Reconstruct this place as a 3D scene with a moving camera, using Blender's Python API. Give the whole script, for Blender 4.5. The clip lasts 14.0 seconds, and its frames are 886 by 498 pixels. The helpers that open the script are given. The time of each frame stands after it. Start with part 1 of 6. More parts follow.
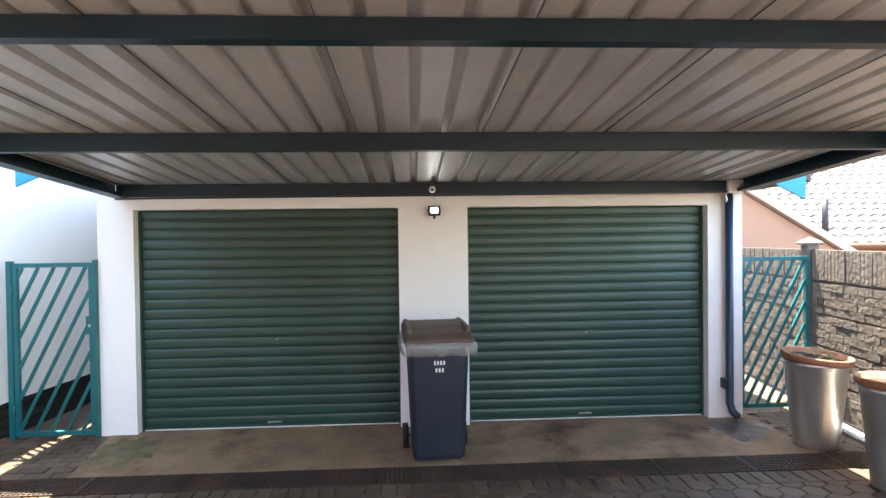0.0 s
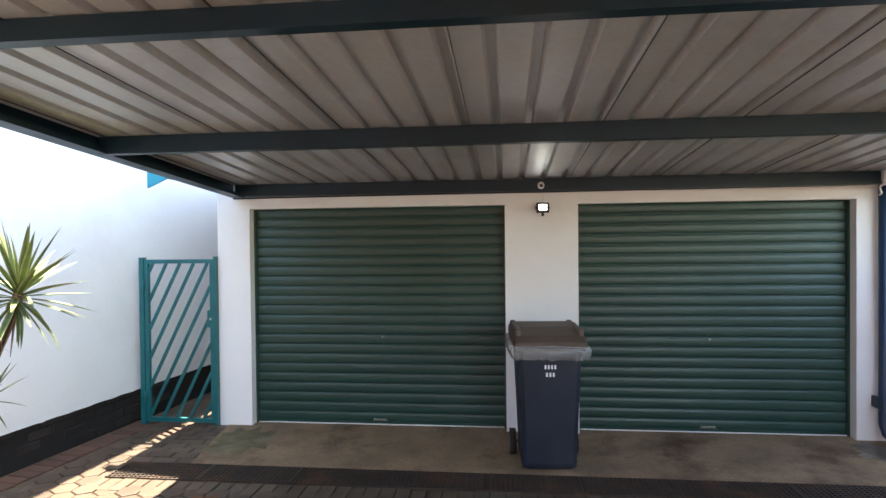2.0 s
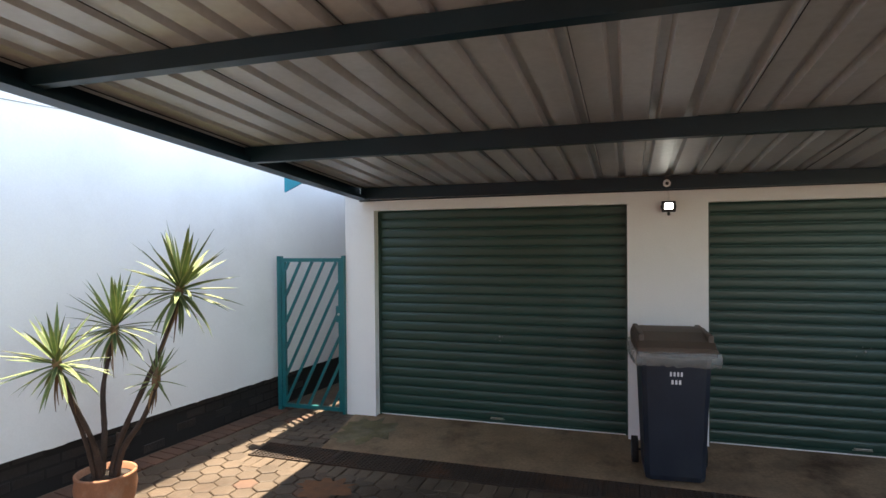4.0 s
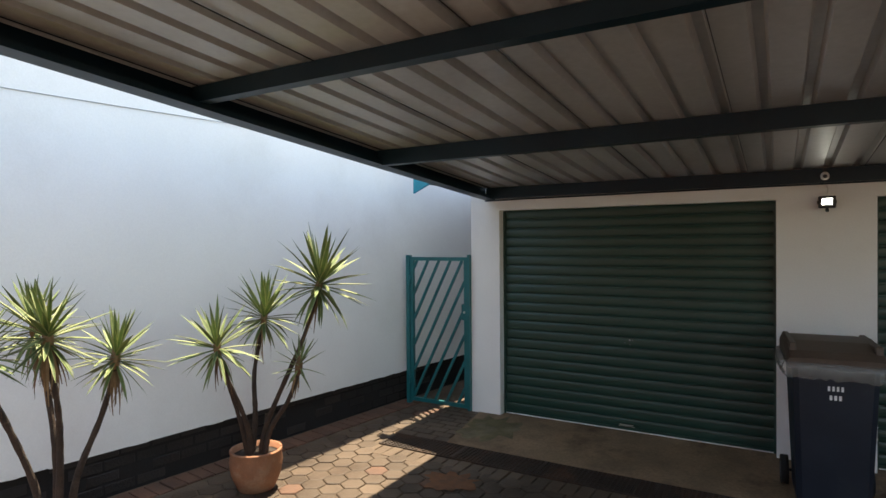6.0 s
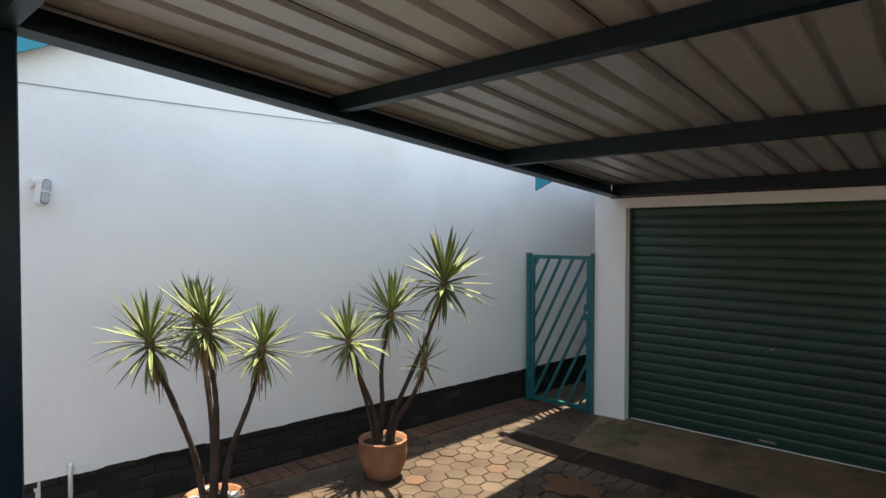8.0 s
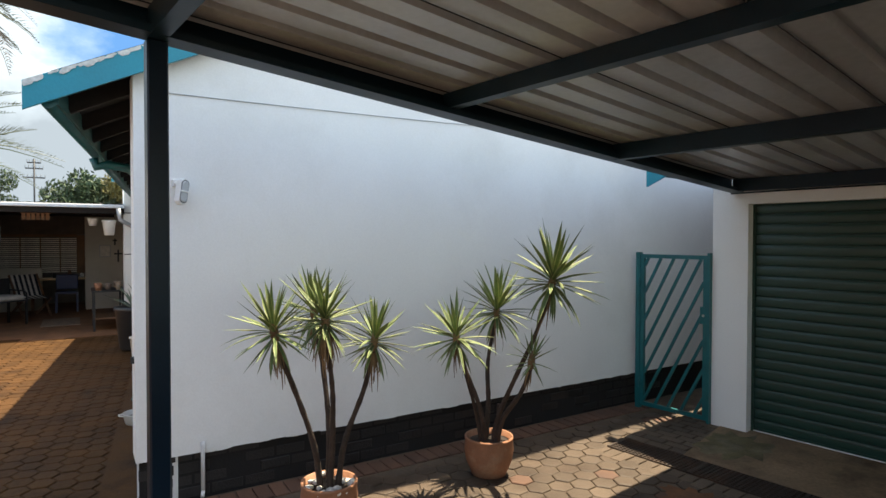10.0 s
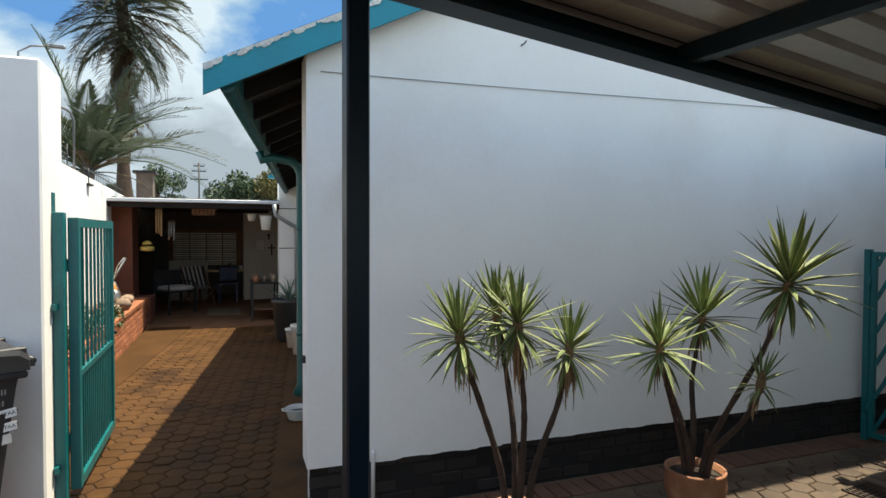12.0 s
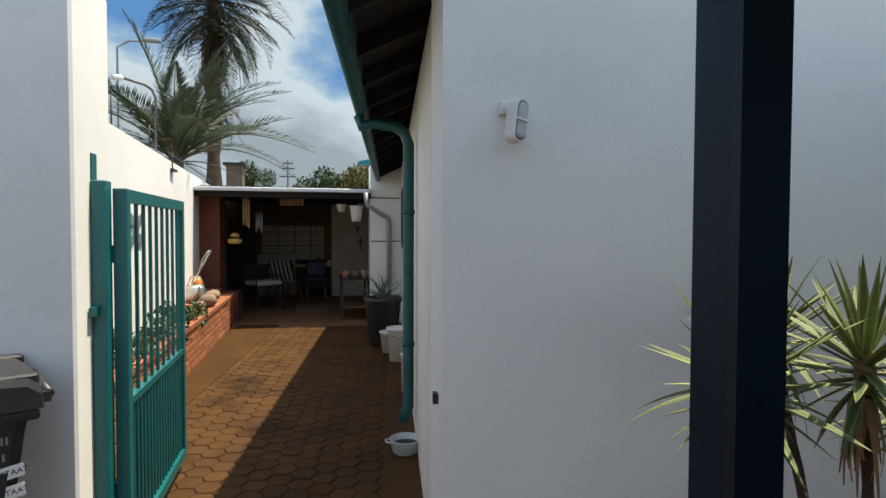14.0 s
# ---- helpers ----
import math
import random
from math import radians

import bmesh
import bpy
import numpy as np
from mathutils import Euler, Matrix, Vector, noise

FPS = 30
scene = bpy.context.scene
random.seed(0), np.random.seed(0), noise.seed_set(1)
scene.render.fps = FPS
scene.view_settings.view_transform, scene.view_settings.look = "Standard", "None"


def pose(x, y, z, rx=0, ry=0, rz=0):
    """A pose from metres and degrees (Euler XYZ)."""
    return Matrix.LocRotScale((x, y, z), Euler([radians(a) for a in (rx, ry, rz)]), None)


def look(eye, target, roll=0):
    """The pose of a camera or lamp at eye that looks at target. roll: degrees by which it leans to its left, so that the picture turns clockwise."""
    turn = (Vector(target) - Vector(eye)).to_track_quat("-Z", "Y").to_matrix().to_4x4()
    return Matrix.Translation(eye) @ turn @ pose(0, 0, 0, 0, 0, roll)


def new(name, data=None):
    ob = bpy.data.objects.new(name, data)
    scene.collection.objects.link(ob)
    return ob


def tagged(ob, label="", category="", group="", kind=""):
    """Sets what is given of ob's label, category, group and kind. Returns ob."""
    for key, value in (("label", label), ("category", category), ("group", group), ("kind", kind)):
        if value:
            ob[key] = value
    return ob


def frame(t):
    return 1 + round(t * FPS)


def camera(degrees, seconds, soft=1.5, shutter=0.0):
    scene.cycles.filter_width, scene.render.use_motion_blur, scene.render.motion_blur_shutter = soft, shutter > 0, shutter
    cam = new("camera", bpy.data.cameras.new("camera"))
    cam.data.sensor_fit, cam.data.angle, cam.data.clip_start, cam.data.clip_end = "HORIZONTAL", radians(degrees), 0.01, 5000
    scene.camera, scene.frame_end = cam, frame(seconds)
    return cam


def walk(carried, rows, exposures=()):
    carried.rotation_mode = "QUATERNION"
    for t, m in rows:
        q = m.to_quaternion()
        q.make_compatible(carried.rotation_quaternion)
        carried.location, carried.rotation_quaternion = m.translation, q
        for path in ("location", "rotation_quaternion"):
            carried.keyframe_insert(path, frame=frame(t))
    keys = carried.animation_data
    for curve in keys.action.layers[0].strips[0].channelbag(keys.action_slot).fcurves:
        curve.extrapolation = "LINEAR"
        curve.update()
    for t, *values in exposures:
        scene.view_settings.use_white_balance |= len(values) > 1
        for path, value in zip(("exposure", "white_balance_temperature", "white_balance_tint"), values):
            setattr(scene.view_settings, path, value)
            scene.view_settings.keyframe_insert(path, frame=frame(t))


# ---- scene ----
cam = camera(74.8, 14.0)
SUN, SKY, LED_GLOW = 3.8, 0.15, 3.5
CLOUD_GLOW, CLOUD_SHIFT = 0.4, (0.2, -0.26, 0.35)
EXPOSURES = [(0, 3.8, 7500, 9), (3, 3.05, 7600, 9), (5.5, 2.25, 8000, 8), (8, 2.0, 8100, 7), (10.5, 1.78, 7900, 6), (11.5, 1.58, 7700, 4), (12.5, 1.25, 7700, 4), (14, 1.1, 7700, 4)]
PATH = [
    (0, (0.41, 0.48, 1.74), (0.279, 2.475, 1.706), -0.7),
    (0.5, (0.374, 0.512, 1.752), (0.163, 2.5, 1.715), -0.7),
    (1, (0.315, 0.575, 1.764), (0.038, 2.556, 1.721), -0.7),
    (1.5, (0.264, 0.608, 1.732), (-0.089, 2.576, 1.698), -0.6),
    (2, (0.281, 0.621, 1.719), (-0.171, 2.569, 1.691), -0.6),
    (2.5, (0.281, 0.617, 1.723), (-0.273, 2.538, 1.693), -0.6),
    (3, (0.282, 0.605, 1.729), (-0.362, 2.498, 1.699), -0.6),
    (5.5, (0.296, 0.582, 1.709), (-0.822, 2.24, 1.692), -0.4),
    (6, (0.296, 0.575, 1.709), (-0.906, 2.173, 1.691), -0.4),
    (6.5, (0.278, 0.553, 1.716), (-1.003, 2.089, 1.696), -0.3),
    (7, (0.265, 0.554, 1.721), (-1.096, 2.019, 1.698), -0.2),
    (7.5, (0.26, 0.545, 1.737), (-1.171, 1.941, 1.707), 0.1),
    (8, (0.251, 0.539, 1.768), (-1.242, 1.869, 1.723), 0.04),
    (10.3, (0.172, 0.461, 1.731), (-1.553, 1.471, 1.691), 0.1),
    (10.5, (0.151, 0.436, 1.736), (-1.597, 1.406, 1.694), 0.1),
    (11, (0.017, 0.404, 1.72), (-1.784, 1.274, 1.679), 0.2),
    (11.5, (-0.167, 0.364, 1.719), (-2.009, 1.142, 1.673), 0.2),
    (12, (-0.433, 0.378, 1.705), (-2.313, 1.058, 1.653), 0.2),
    (12.5, (-0.764, 0.344, 1.686), (-2.675, 0.929, 1.629), 0.1),
    (13, (-1.102, 0.319, 1.661), (-3.029, 0.85, 1.602), 0.2),
    (13.5, (-1.428, 0.339, 1.63), (-3.369, 0.817, 1.568), 0.2),
    (14, (-1.735, 0.324, 1.613), (-3.69, 0.741, 1.549), 0.2),
]
walk(cam, [(t, look(eye, target, roll)) for t, eye, target, roll in PATH], EXPOSURES)

# ---- world and sun ----
SUN_WAY = Vector((-0.095, 0.33, 1.0)).normalized()  # towards the sun
world = bpy.data.worlds.new("sky")
scene.world = world
world.use_nodes = True
sky = world.node_tree.nodes.new("ShaderNodeTexSky")
sky.sky_type = "NISHITA"
sky.sun_disc = False
sky.sun_elevation = math.asin(SUN_WAY.z)
sky.sun_rotation = math.atan2(SUN_WAY.x, SUN_WAY.y)
background = world.node_tree.nodes["Background"]
background.inputs["Strength"].default_value = SKY
world.node_tree.links.new(sky.outputs["Color"], background.inputs["Color"])
sun = new("sun", bpy.data.lights.new("sun", "SUN"))
sun.data.energy = SUN
sun.data.angle = radians(0.6)
sun.data.color = (1.0, 0.95, 0.87)
sun.matrix_world = look(SUN_WAY * 30, (0, 0, 0))


# ---- materials ----
def material(name, color, rough=0.7, metal=0.0, vary=0.15, scale=3.0, fine=60.0, bump=0.15, dirt=None, dirt_amount=0.0, per_piece=0.0, per_island=0.0, gloss=0.5, world_size=False):
    """A surface with variation at two scales, fine relief, and optional stains of a second colour."""
    m = bpy.data.materials.new(name)
    m.use_nodes = True
    nt = m.node_tree
    n, l = nt.nodes, nt.links
    p = n["Principled BSDF"]
    p.inputs["Metallic"].default_value = metal
    p.inputs["Specular IOR Level"].default_value = gloss
    co = n.new("ShaderNodeNewGeometry").outputs["Position"] if world_size else n.new("ShaderNodeTexCoord").outputs["Object"]
    big = n.new("ShaderNodeTexNoise")
    big.inputs["Scale"].default_value, big.inputs["Detail"].default_value = scale, 5
    small = n.new("ShaderNodeTexNoise")
    small.inputs["Scale"].default_value, small.inputs["Detail"].default_value = fine, 3
    l.new(co, big.inputs["Vector"])
    l.new(co, small.inputs["Vector"])
    ramp = n.new("ShaderNodeMapRange")
    ramp.inputs["From Min"].default_value, ramp.inputs["From Max"].default_value = 0.3, 0.7
    ramp.inputs["To Min"].default_value, ramp.inputs["To Max"].default_value = 1 - vary, 1 + vary
    l.new(big.outputs["Fac"], ramp.inputs["Value"])
    ramp2 = n.new("ShaderNodeMapRange")
    ramp2.inputs["From Min"].default_value, ramp2.inputs["From Max"].default_value = 0.3, 0.7
    ramp2.inputs["To Min"].default_value, ramp2.inputs["To Max"].default_value = 1 - vary * 0.5, 1 + vary * 0.5
    l.new(small.outputs["Fac"], ramp2.inputs["Value"])
    mul = n.new("ShaderNodeMath")
    mul.operation = "MULTIPLY"
    l.new(ramp.outputs["Result"], mul.inputs[0])
    l.new(ramp2.outputs["Result"], mul.inputs[1])
    value = mul.outputs[0]
    for amount, source in ((per_piece, "info"), (per_island, "island")):
        if amount:
            node = n.new("ShaderNodeObjectInfo") if source == "info" else n.new("ShaderNodeNewGeometry")
            rnd = node.outputs["Random"] if source == "info" else node.outputs["Random Per Island"]
            r = n.new("ShaderNodeMapRange")
            r.inputs["To Min"].default_value, r.inputs["To Max"].default_value = 1 - amount, 1 + amount
            l.new(rnd, r.inputs["Value"])
            again = n.new("ShaderNodeMath")
            again.operation = "MULTIPLY"
            l.new(value, again.inputs[0])
            l.new(r.outputs["Result"], again.inputs[1])
            value = again.outputs[0]
    base = n.new("ShaderNodeMix")
    base.data_type = "RGBA"
    base.inputs["A"].default_value = (*color, 1)
    base.inputs["B"].default_value = (*(dirt or color), 1)
    base.inputs["Factor"].default_value = 0
    if dirt:
        stain = n.new("ShaderNodeTexNoise")
        stain.inputs["Scale"].default_value, stain.inputs["Detail"].default_value = scale * 0.6, 8
        stain.inputs["Roughness"].default_value = 0.7
        l.new(co, stain.inputs["Vector"])
        sr = n.new("ShaderNodeMapRange")
        sr.inputs["From Min"].default_value, sr.inputs["From Max"].default_value = 0.5, 0.68
        sr.inputs["To Max"].default_value = dirt_amount
        l.new(stain.outputs["Fac"], sr.inputs["Value"])
        l.new(sr.outputs["Result"], base.inputs["Factor"])
    scaled = n.new("ShaderNodeVectorMath")
    scaled.operation = "SCALE"
    l.new(base.outputs["Result"], scaled.inputs[0])
    l.new(value, scaled.inputs["Scale"])
    l.new(scaled.outputs["Vector"], p.inputs["Base Color"])
    rr = n.new("ShaderNodeMapRange")
    rr.inputs["To Min"].default_value, rr.inputs["To Max"].default_value = max(0.05, rough - 0.12), min(1, rough + 0.12)
    l.new(big.outputs["Fac"], rr.inputs["Value"])
    l.new(rr.outputs["Result"], p.inputs["Roughness"])
    if bump:
        b = n.new("ShaderNodeBump")
        b.inputs["Strength"].default_value, b.inputs["Distance"].default_value = bump, 0.01
        l.new(small.outputs["Fac"], b.inputs["Height"])
        l.new(b.outputs["Normal"], p.inputs["Normal"])
    return m


def glow(name, color, strength):
    m = bpy.data.materials.new(name)
    m.use_nodes = True
    p = m.node_tree.nodes["Principled BSDF"]
    p.inputs["Base Color"].default_value = (*color, 1)
    p.inputs["Emission Color"].default_value = (*color, 1)
    p.inputs["Emission Strength"].default_value = strength
    return m


PLASTER = material("white_plaster", (0.79, 0.785, 0.765), 0.85, vary=0.045, scale=0.9, fine=90, bump=0.06, dirt=(0.64, 0.62, 0.58), dirt_amount=0.4)
PLASTER_OLD = material("old_white_plaster", (0.7, 0.69, 0.66), 0.9, vary=0.06, scale=1.5, fine=70, bump=0.2, dirt=(0.45, 0.42, 0.38), dirt_amount=0.35)
DOOR_GREEN = material("green_roller_steel", (0.0128, 0.049, 0.039), 0.38, 0.0, vary=0.08, scale=1.5, fine=120, bump=0.02, dirt=(0.05, 0.11, 0.095), dirt_amount=0.5)
TEAL = material("teal_paint", (0.0, 0.112, 0.12), 0.4, vary=0.12, scale=6, fine=80, bump=0.05, dirt=(0.008, 0.075, 0.08), dirt_amount=0.6)
TEAL_PIPE = material("weathered_teal_paint", (0.0, 0.07, 0.072), 0.5, vary=0.15, scale=5, fine=70, bump=0.08, dirt=(0.006, 0.04, 0.042), dirt_amount=0.6)
TEAL_BOARD = material("teal_board_paint", (0.0, 0.23, 0.31), 0.6, vary=0.08, scale=4, fine=60, bump=0.1)
PEELED = material("peeled_white_paint", (0.6, 0.6, 0.57), 0.9, vary=0.2, scale=20, bump=0.2)
NAVY = material("dark_blue_steel_paint", (0.0055, 0.0225, 0.036), 0.4, vary=0.15, scale=3, fine=90, bump=0.05, dirt=(0.014, 0.024, 0.026), dirt_amount=0.5, gloss=0.3)
NAVY_POST = material("navy_post_paint", (0.002, 0.011, 0.022), 0.35, vary=0.2, scale=3, fine=90, bump=0.05, dirt=(0.008, 0.02, 0.03), dirt_amount=0.5, gloss=0.3)
PIPE_BLUE = material("blue_pipe_paint", (0.008, 0.03, 0.066), 0.45, vary=0.1, scale=4)
SHEET = material("zinc_roof_sheet", (0.6, 0.6, 0.605), 0.4, 0.4, vary=0.1, scale=1.4, fine=30, bump=0.03, dirt=(0.44, 0.42, 0.395), dirt_amount=0.55)
CONCRETE = material("stained_concrete", (0.24, 0.16, 0.098), 0.8, vary=0.3, scale=2.2, fine=45, bump=0.35, dirt=(0.085, 0.05, 0.03), dirt_amount=0.95, gloss=0.25)
MOSS = material("mossy_concrete", (0.12, 0.098, 0.045), 0.95, vary=0.3, scale=6, fine=70, bump=0.5, dirt=(0.2, 0.16, 0.11), dirt_amount=0.8)
DAMP = material("damp_concrete", (0.05, 0.042, 0.032), 0.4, vary=0.3, scale=6, fine=60, bump=0.3, dirt=(0.28, 0.22, 0.16), dirt_amount=0.8)
PAVER = material("grey_brown_paver", (0.085, 0.06, 0.042), 0.55, vary=0.2, scale=3, fine=80, bump=0.45, dirt=(0.045, 0.026, 0.016), dirt_amount=0.75, per_piece=0.22, per_island=0.22, gloss=0.25, world_size=True)
PAVER_RED = material("red_brown_paver", (0.070, 0.033, 0.0115), 0.65, vary=0.2, scale=2.4, fine=70, bump=0.4, dirt=(0.02, 0.0095, 0.0045), dirt_amount=0.85, per_piece=0.14, per_island=0.14, gloss=0.12, world_size=True)
CLAY = material("clay_edging_brick", (0.1, 0.048, 0.028), 0.8, vary=0.2, scale=4, fine=80, bump=0.4, dirt=(0.06, 0.036, 0.026), dirt_amount=0.7, per_piece=0.25, world_size=True)
SAND = material("orange_sand", (0.15, 0.062, 0.026), 0.95, vary=0.25, scale=12, fine=90, bump=0.4, dirt=(0.1, 0.055, 0.03), dirt_amount=0.7)
PASSAGE_JOINT = material("brown_joint_soil", (0.022, 0.011, 0.005), 0.95, vary=0.3, scale=4, fine=40, bump=0.5)
JOINT = material("sandy_joint_soil", (0.085, 0.06, 0.04), 0.95, vary=0.3, scale=4, fine=40, bump=0.5)
GRATE = material("dark_drain_grating", (0.042, 0.027, 0.019), 0.6, 0.2, vary=0.3, scale=5, fine=60, dirt=(0.1, 0.045, 0.022), dirt_amount=0.8)
PLINTH = material("dark_painted_brick", (0.014, 0.0115, 0.0105), 0.6, vary=0.3, scale=5, fine=60, bump=0.45, dirt=(0.03, 0.018, 0.014), dirt_amount=0.6, per_piece=0.35, world_size=True)
PLINTH_JOINT = material("dark_mortar", (0.012, 0.01, 0.009), 0.95, vary=0.2)
BRICK = material("red_face_brick", (0.27, 0.092, 0.04), 0.8, vary=0.18, scale=8, fine=70, bump=0.35, per_piece=0.2, per_island=0.2)
MORTAR = material("brick_mortar", (0.1, 0.06, 0.045), 0.95, vary=0.2)
BROWN_WALL = material("brown_brick_column", (0.15, 0.045, 0.022), 0.8, vary=0.2, scale=5, bump=0.3)
PRECAST = material("precast_concrete", (0.125, 0.107, 0.092), 0.95, vary=0.18, scale=5, fine=30, bump=0.9, per_piece=0.1, per_island=0.12)
SALMON = material("salmon_plaster", (0.36, 0.205, 0.14), 0.9, vary=0.05, scale=2)
ROOF_TILE = material("pale_roof_tile", (0.11, 0.099, 0.089), 0.8, vary=0.12, scale=4, fine=30, dirt=(0.075, 0.068, 0.06), dirt_amount=0.6, per_island=0.12)
OLD_TILE = material("dark_roof_covering", (0.1, 0.075, 0.06), 0.9, vary=0.25, scale=5)
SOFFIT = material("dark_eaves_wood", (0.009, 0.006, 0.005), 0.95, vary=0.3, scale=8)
BIN_NAVY = material("navy_bin_plastic", (0.008, 0.014, 0.027), 0.45, vary=0.15, scale=5, fine=120, bump=0.04, dirt=(0.03, 0.035, 0.04), dirt_amount=0.4)
BIN_LID = material("faded_brown_lid_plastic", (0.085, 0.06, 0.045), 0.55, vary=0.15, scale=6, bump=0.06)
BIN_BLACK = material("black_bin_plastic", (0.022, 0.022, 0.024), 0.45, vary=0.15, scale=5, bump=0.04)
RUBBER = material("black_rubber", (0.012, 0.012, 0.012), 0.8, vary=0.1)
WHITE_INK = material("white_print", (0.75, 0.75, 0.75), 0.7, vary=0.05)
BLACK_INK = material("black_print", (0.02, 0.02, 0.02), 0.7, vary=0.05)
TERRACOTTA = material("terracotta", (0.27, 0.115, 0.058), 0.75, vary=0.15, scale=9, fine=70, bump=0.15, dirt=(0.36, 0.24, 0.16), dirt_amount=0.6)
SOIL = material("potting_soil", (0.03, 0.02, 0.014), 1.0, vary=0.4, scale=20, bump=0.8)
PEBBLE = material("white_pebble", (0.62, 0.58, 0.52), 0.8, vary=0.15, scale=20, per_piece=0.2)
ZINC = material("galvanised_steel", (0.55, 0.55, 0.54), 0.33, 0.9, vary=0.08, scale=5, fine=40, bump=0.03)
BARK = material("yucca_bark", (0.05, 0.031, 0.022), 0.95, vary=0.35, scale=12, fine=90, bump=0.8)
LEAF = material("green_leaf", (0.088, 0.13, 0.042), 0.6, vary=0.2, scale=10, bump=0.05, per_piece=0.35, gloss=0.3)
LEAF_EDGE = material("cream_leaf_margin", (0.22, 0.235, 0.1), 0.65, vary=0.15, scale=10, bump=0.05, per_piece=0.2, gloss=0.3)
LEAF_OLD = material("dead_leaf", (0.2, 0.12, 0.06), 0.9, vary=0.25, scale=10, per_piece=0.3)
PALM_LEAF = material("palm_leaf", (0.032, 0.05, 0.02), 0.55, vary=0.25, scale=3, bump=0)
PALM_DRY = material("dry_palm_leaf", (0.07, 0.046, 0.022), 0.8, vary=0.3, scale=3, bump=0)
PALM_BARK = material("palm_bark", (0.08, 0.05, 0.032), 0.95, vary=0.35, scale=4, fine=20, bump=0.8)
TREE_LEAF = material("tree_leaf", (0.04, 0.068, 0.026), 0.7, vary=0.3, scale=0.5, bump=0, per_island=0.35)
TREE_YELLOW = material("yellowish_tree_leaf", (0.12, 0.11, 0.032), 0.7, vary=0.3, scale=0.5, bump=0, per_island=0.35)
SHRUB = material("shrub_leaf", (0.045, 0.085, 0.03), 0.6, vary=0.3, scale=6, bump=0, per_island=0.35)
ALOE = material("aloe_leaf", (0.11, 0.16, 0.12), 0.55, vary=0.15, scale=8, per_piece=0.15)
GREY_METAL = material("grey_metal", (0.3, 0.31, 0.32), 0.45, 0.5, vary=0.1)
DARK_METAL = material("dark_metal", (0.03, 0.03, 0.032), 0.5, 0.4, vary=0.15)
CHROME = material("worn_steel", (0.5, 0.48, 0.44), 0.35, 0.9, vary=0.1)
WHITE_PLASTIC = material("white_plastic", (0.7, 0.7, 0.68), 0.5, vary=0.05)
GUTTER_WHITE = material("pale_gutter_metal", (0.55, 0.56, 0.57), 0.5, 0.1, vary=0.08)
GLASS_FROST = material("frosted_lamp_glass", (0.42, 0.43, 0.43), 0.25, vary=0.05)
LED = glow("lit_led_face", (0.9, 0.97, 1.0), LED_GLOW)
WOOD = material("brown_timber", (0.16, 0.075, 0.035), 0.7, vary=0.25, scale=6, fine=40)
WOOD_PALE = material("pale_bamboo", (0.5, 0.34, 0.18), 0.6, vary=0.2, scale=10)
SLAT = material("blind_slat_timber", (0.75, 0.7, 0.64), 0.7, vary=0.2, scale=5, per_piece=0.2)
YELLOW = material("yellow_enamel", (0.6, 0.42, 0.1), 0.6, vary=0.1)
ORANGE = material("orange_plastic", (0.6, 0.2, 0.03), 0.5, vary=0.1)
BLUE = material("blue_plastic", (0.01, 0.02, 0.08), 0.5, vary=0.1)
FABRIC = material("pale_cushion_cloth", (0.5, 0.46, 0.42), 0.95, vary=0.15, scale=12, bump=0.3)
FABRIC_DARK = material("dark_stripe_cloth", (0.02, 0.02, 0.025), 0.95, vary=0.1)
INNER_WALL = material("cream_patio_plaster", (0.42, 0.38, 0.33), 0.9, vary=0.08, scale=2)
STONE = material("garden_stone", (0.2, 0.14, 0.1), 0.9, vary=0.25, scale=10, bump=0.5, per_piece=0.2)
BAG = bpy.data.materials.new("clear_plastic_liner")
BAG.use_nodes = True
bag_p = BAG.node_tree.nodes["Principled BSDF"]
bag_p.inputs["Base Color"].default_value = (0.36, 0.36, 0.345, 1)
bag_p.inputs["Roughness"].default_value = 0.25
bag_p.inputs["Alpha"].default_value = 0.5


# ---- mesh helpers ----
def finish(name, bm, mats, smooth=False):
    me = bpy.data.meshes.new(name)
    bm.normal_update()
    if smooth:
        for f in bm.faces:
            f.smooth = True
    bm.to_mesh(me)
    bm.free()
    for m in (mats if isinstance(mats, (list, tuple)) else [mats]):
        me.materials.append(m)
    return me


def part(name, bm, mats, parent=None, label="", smooth=False, at=None):
    """Links a bmesh (or a ready mesh) as one mesh object under a thing."""
    me = bm if isinstance(bm, bpy.types.Mesh) else finish(name, bm, mats, smooth)
    ob = new(name, me)
    if parent:
        ob.parent = parent
    if at is not None:
        ob.matrix_basis = at
    if label:
        ob["label"] = label
    return ob


def thing(name, m, label, category, group="", kind=""):
    ob = new(name)
    ob.empty_display_size = 0.1
    ob.matrix_basis = m
    return tagged(ob, label, category, group, kind)


def box(bm, x0, x1, y0, y1, z0, z1, bevel=0.0, mi=0, m=None):
    vs = [bm.verts.new((x, y, z)) for z in (z0, z1) for x, y in ((x0, y0), (x1, y0), (x1, y1), (x0, y1))]
    if m is not None:
        for v in vs:
            v.co = m @ v.co
    fs = [bm.faces.new([vs[i] for i in q]) for q in ((3, 2, 1, 0), (4, 5, 6, 7), (0, 1, 5, 4), (1, 2, 6, 5), (2, 3, 7, 6), (3, 0, 4, 7))]
    for f in fs:
        f.material_index = mi
    if bevel:
        es = list({e for f in fs for e in f.edges})
        bmesh.ops.bevel(bm, geom=es, offset=bevel, segments=1, affect="EDGES", profile=0.5)
    return bm


def boxed(*a, **k):
    return box(bmesh.new(), *a, **k)


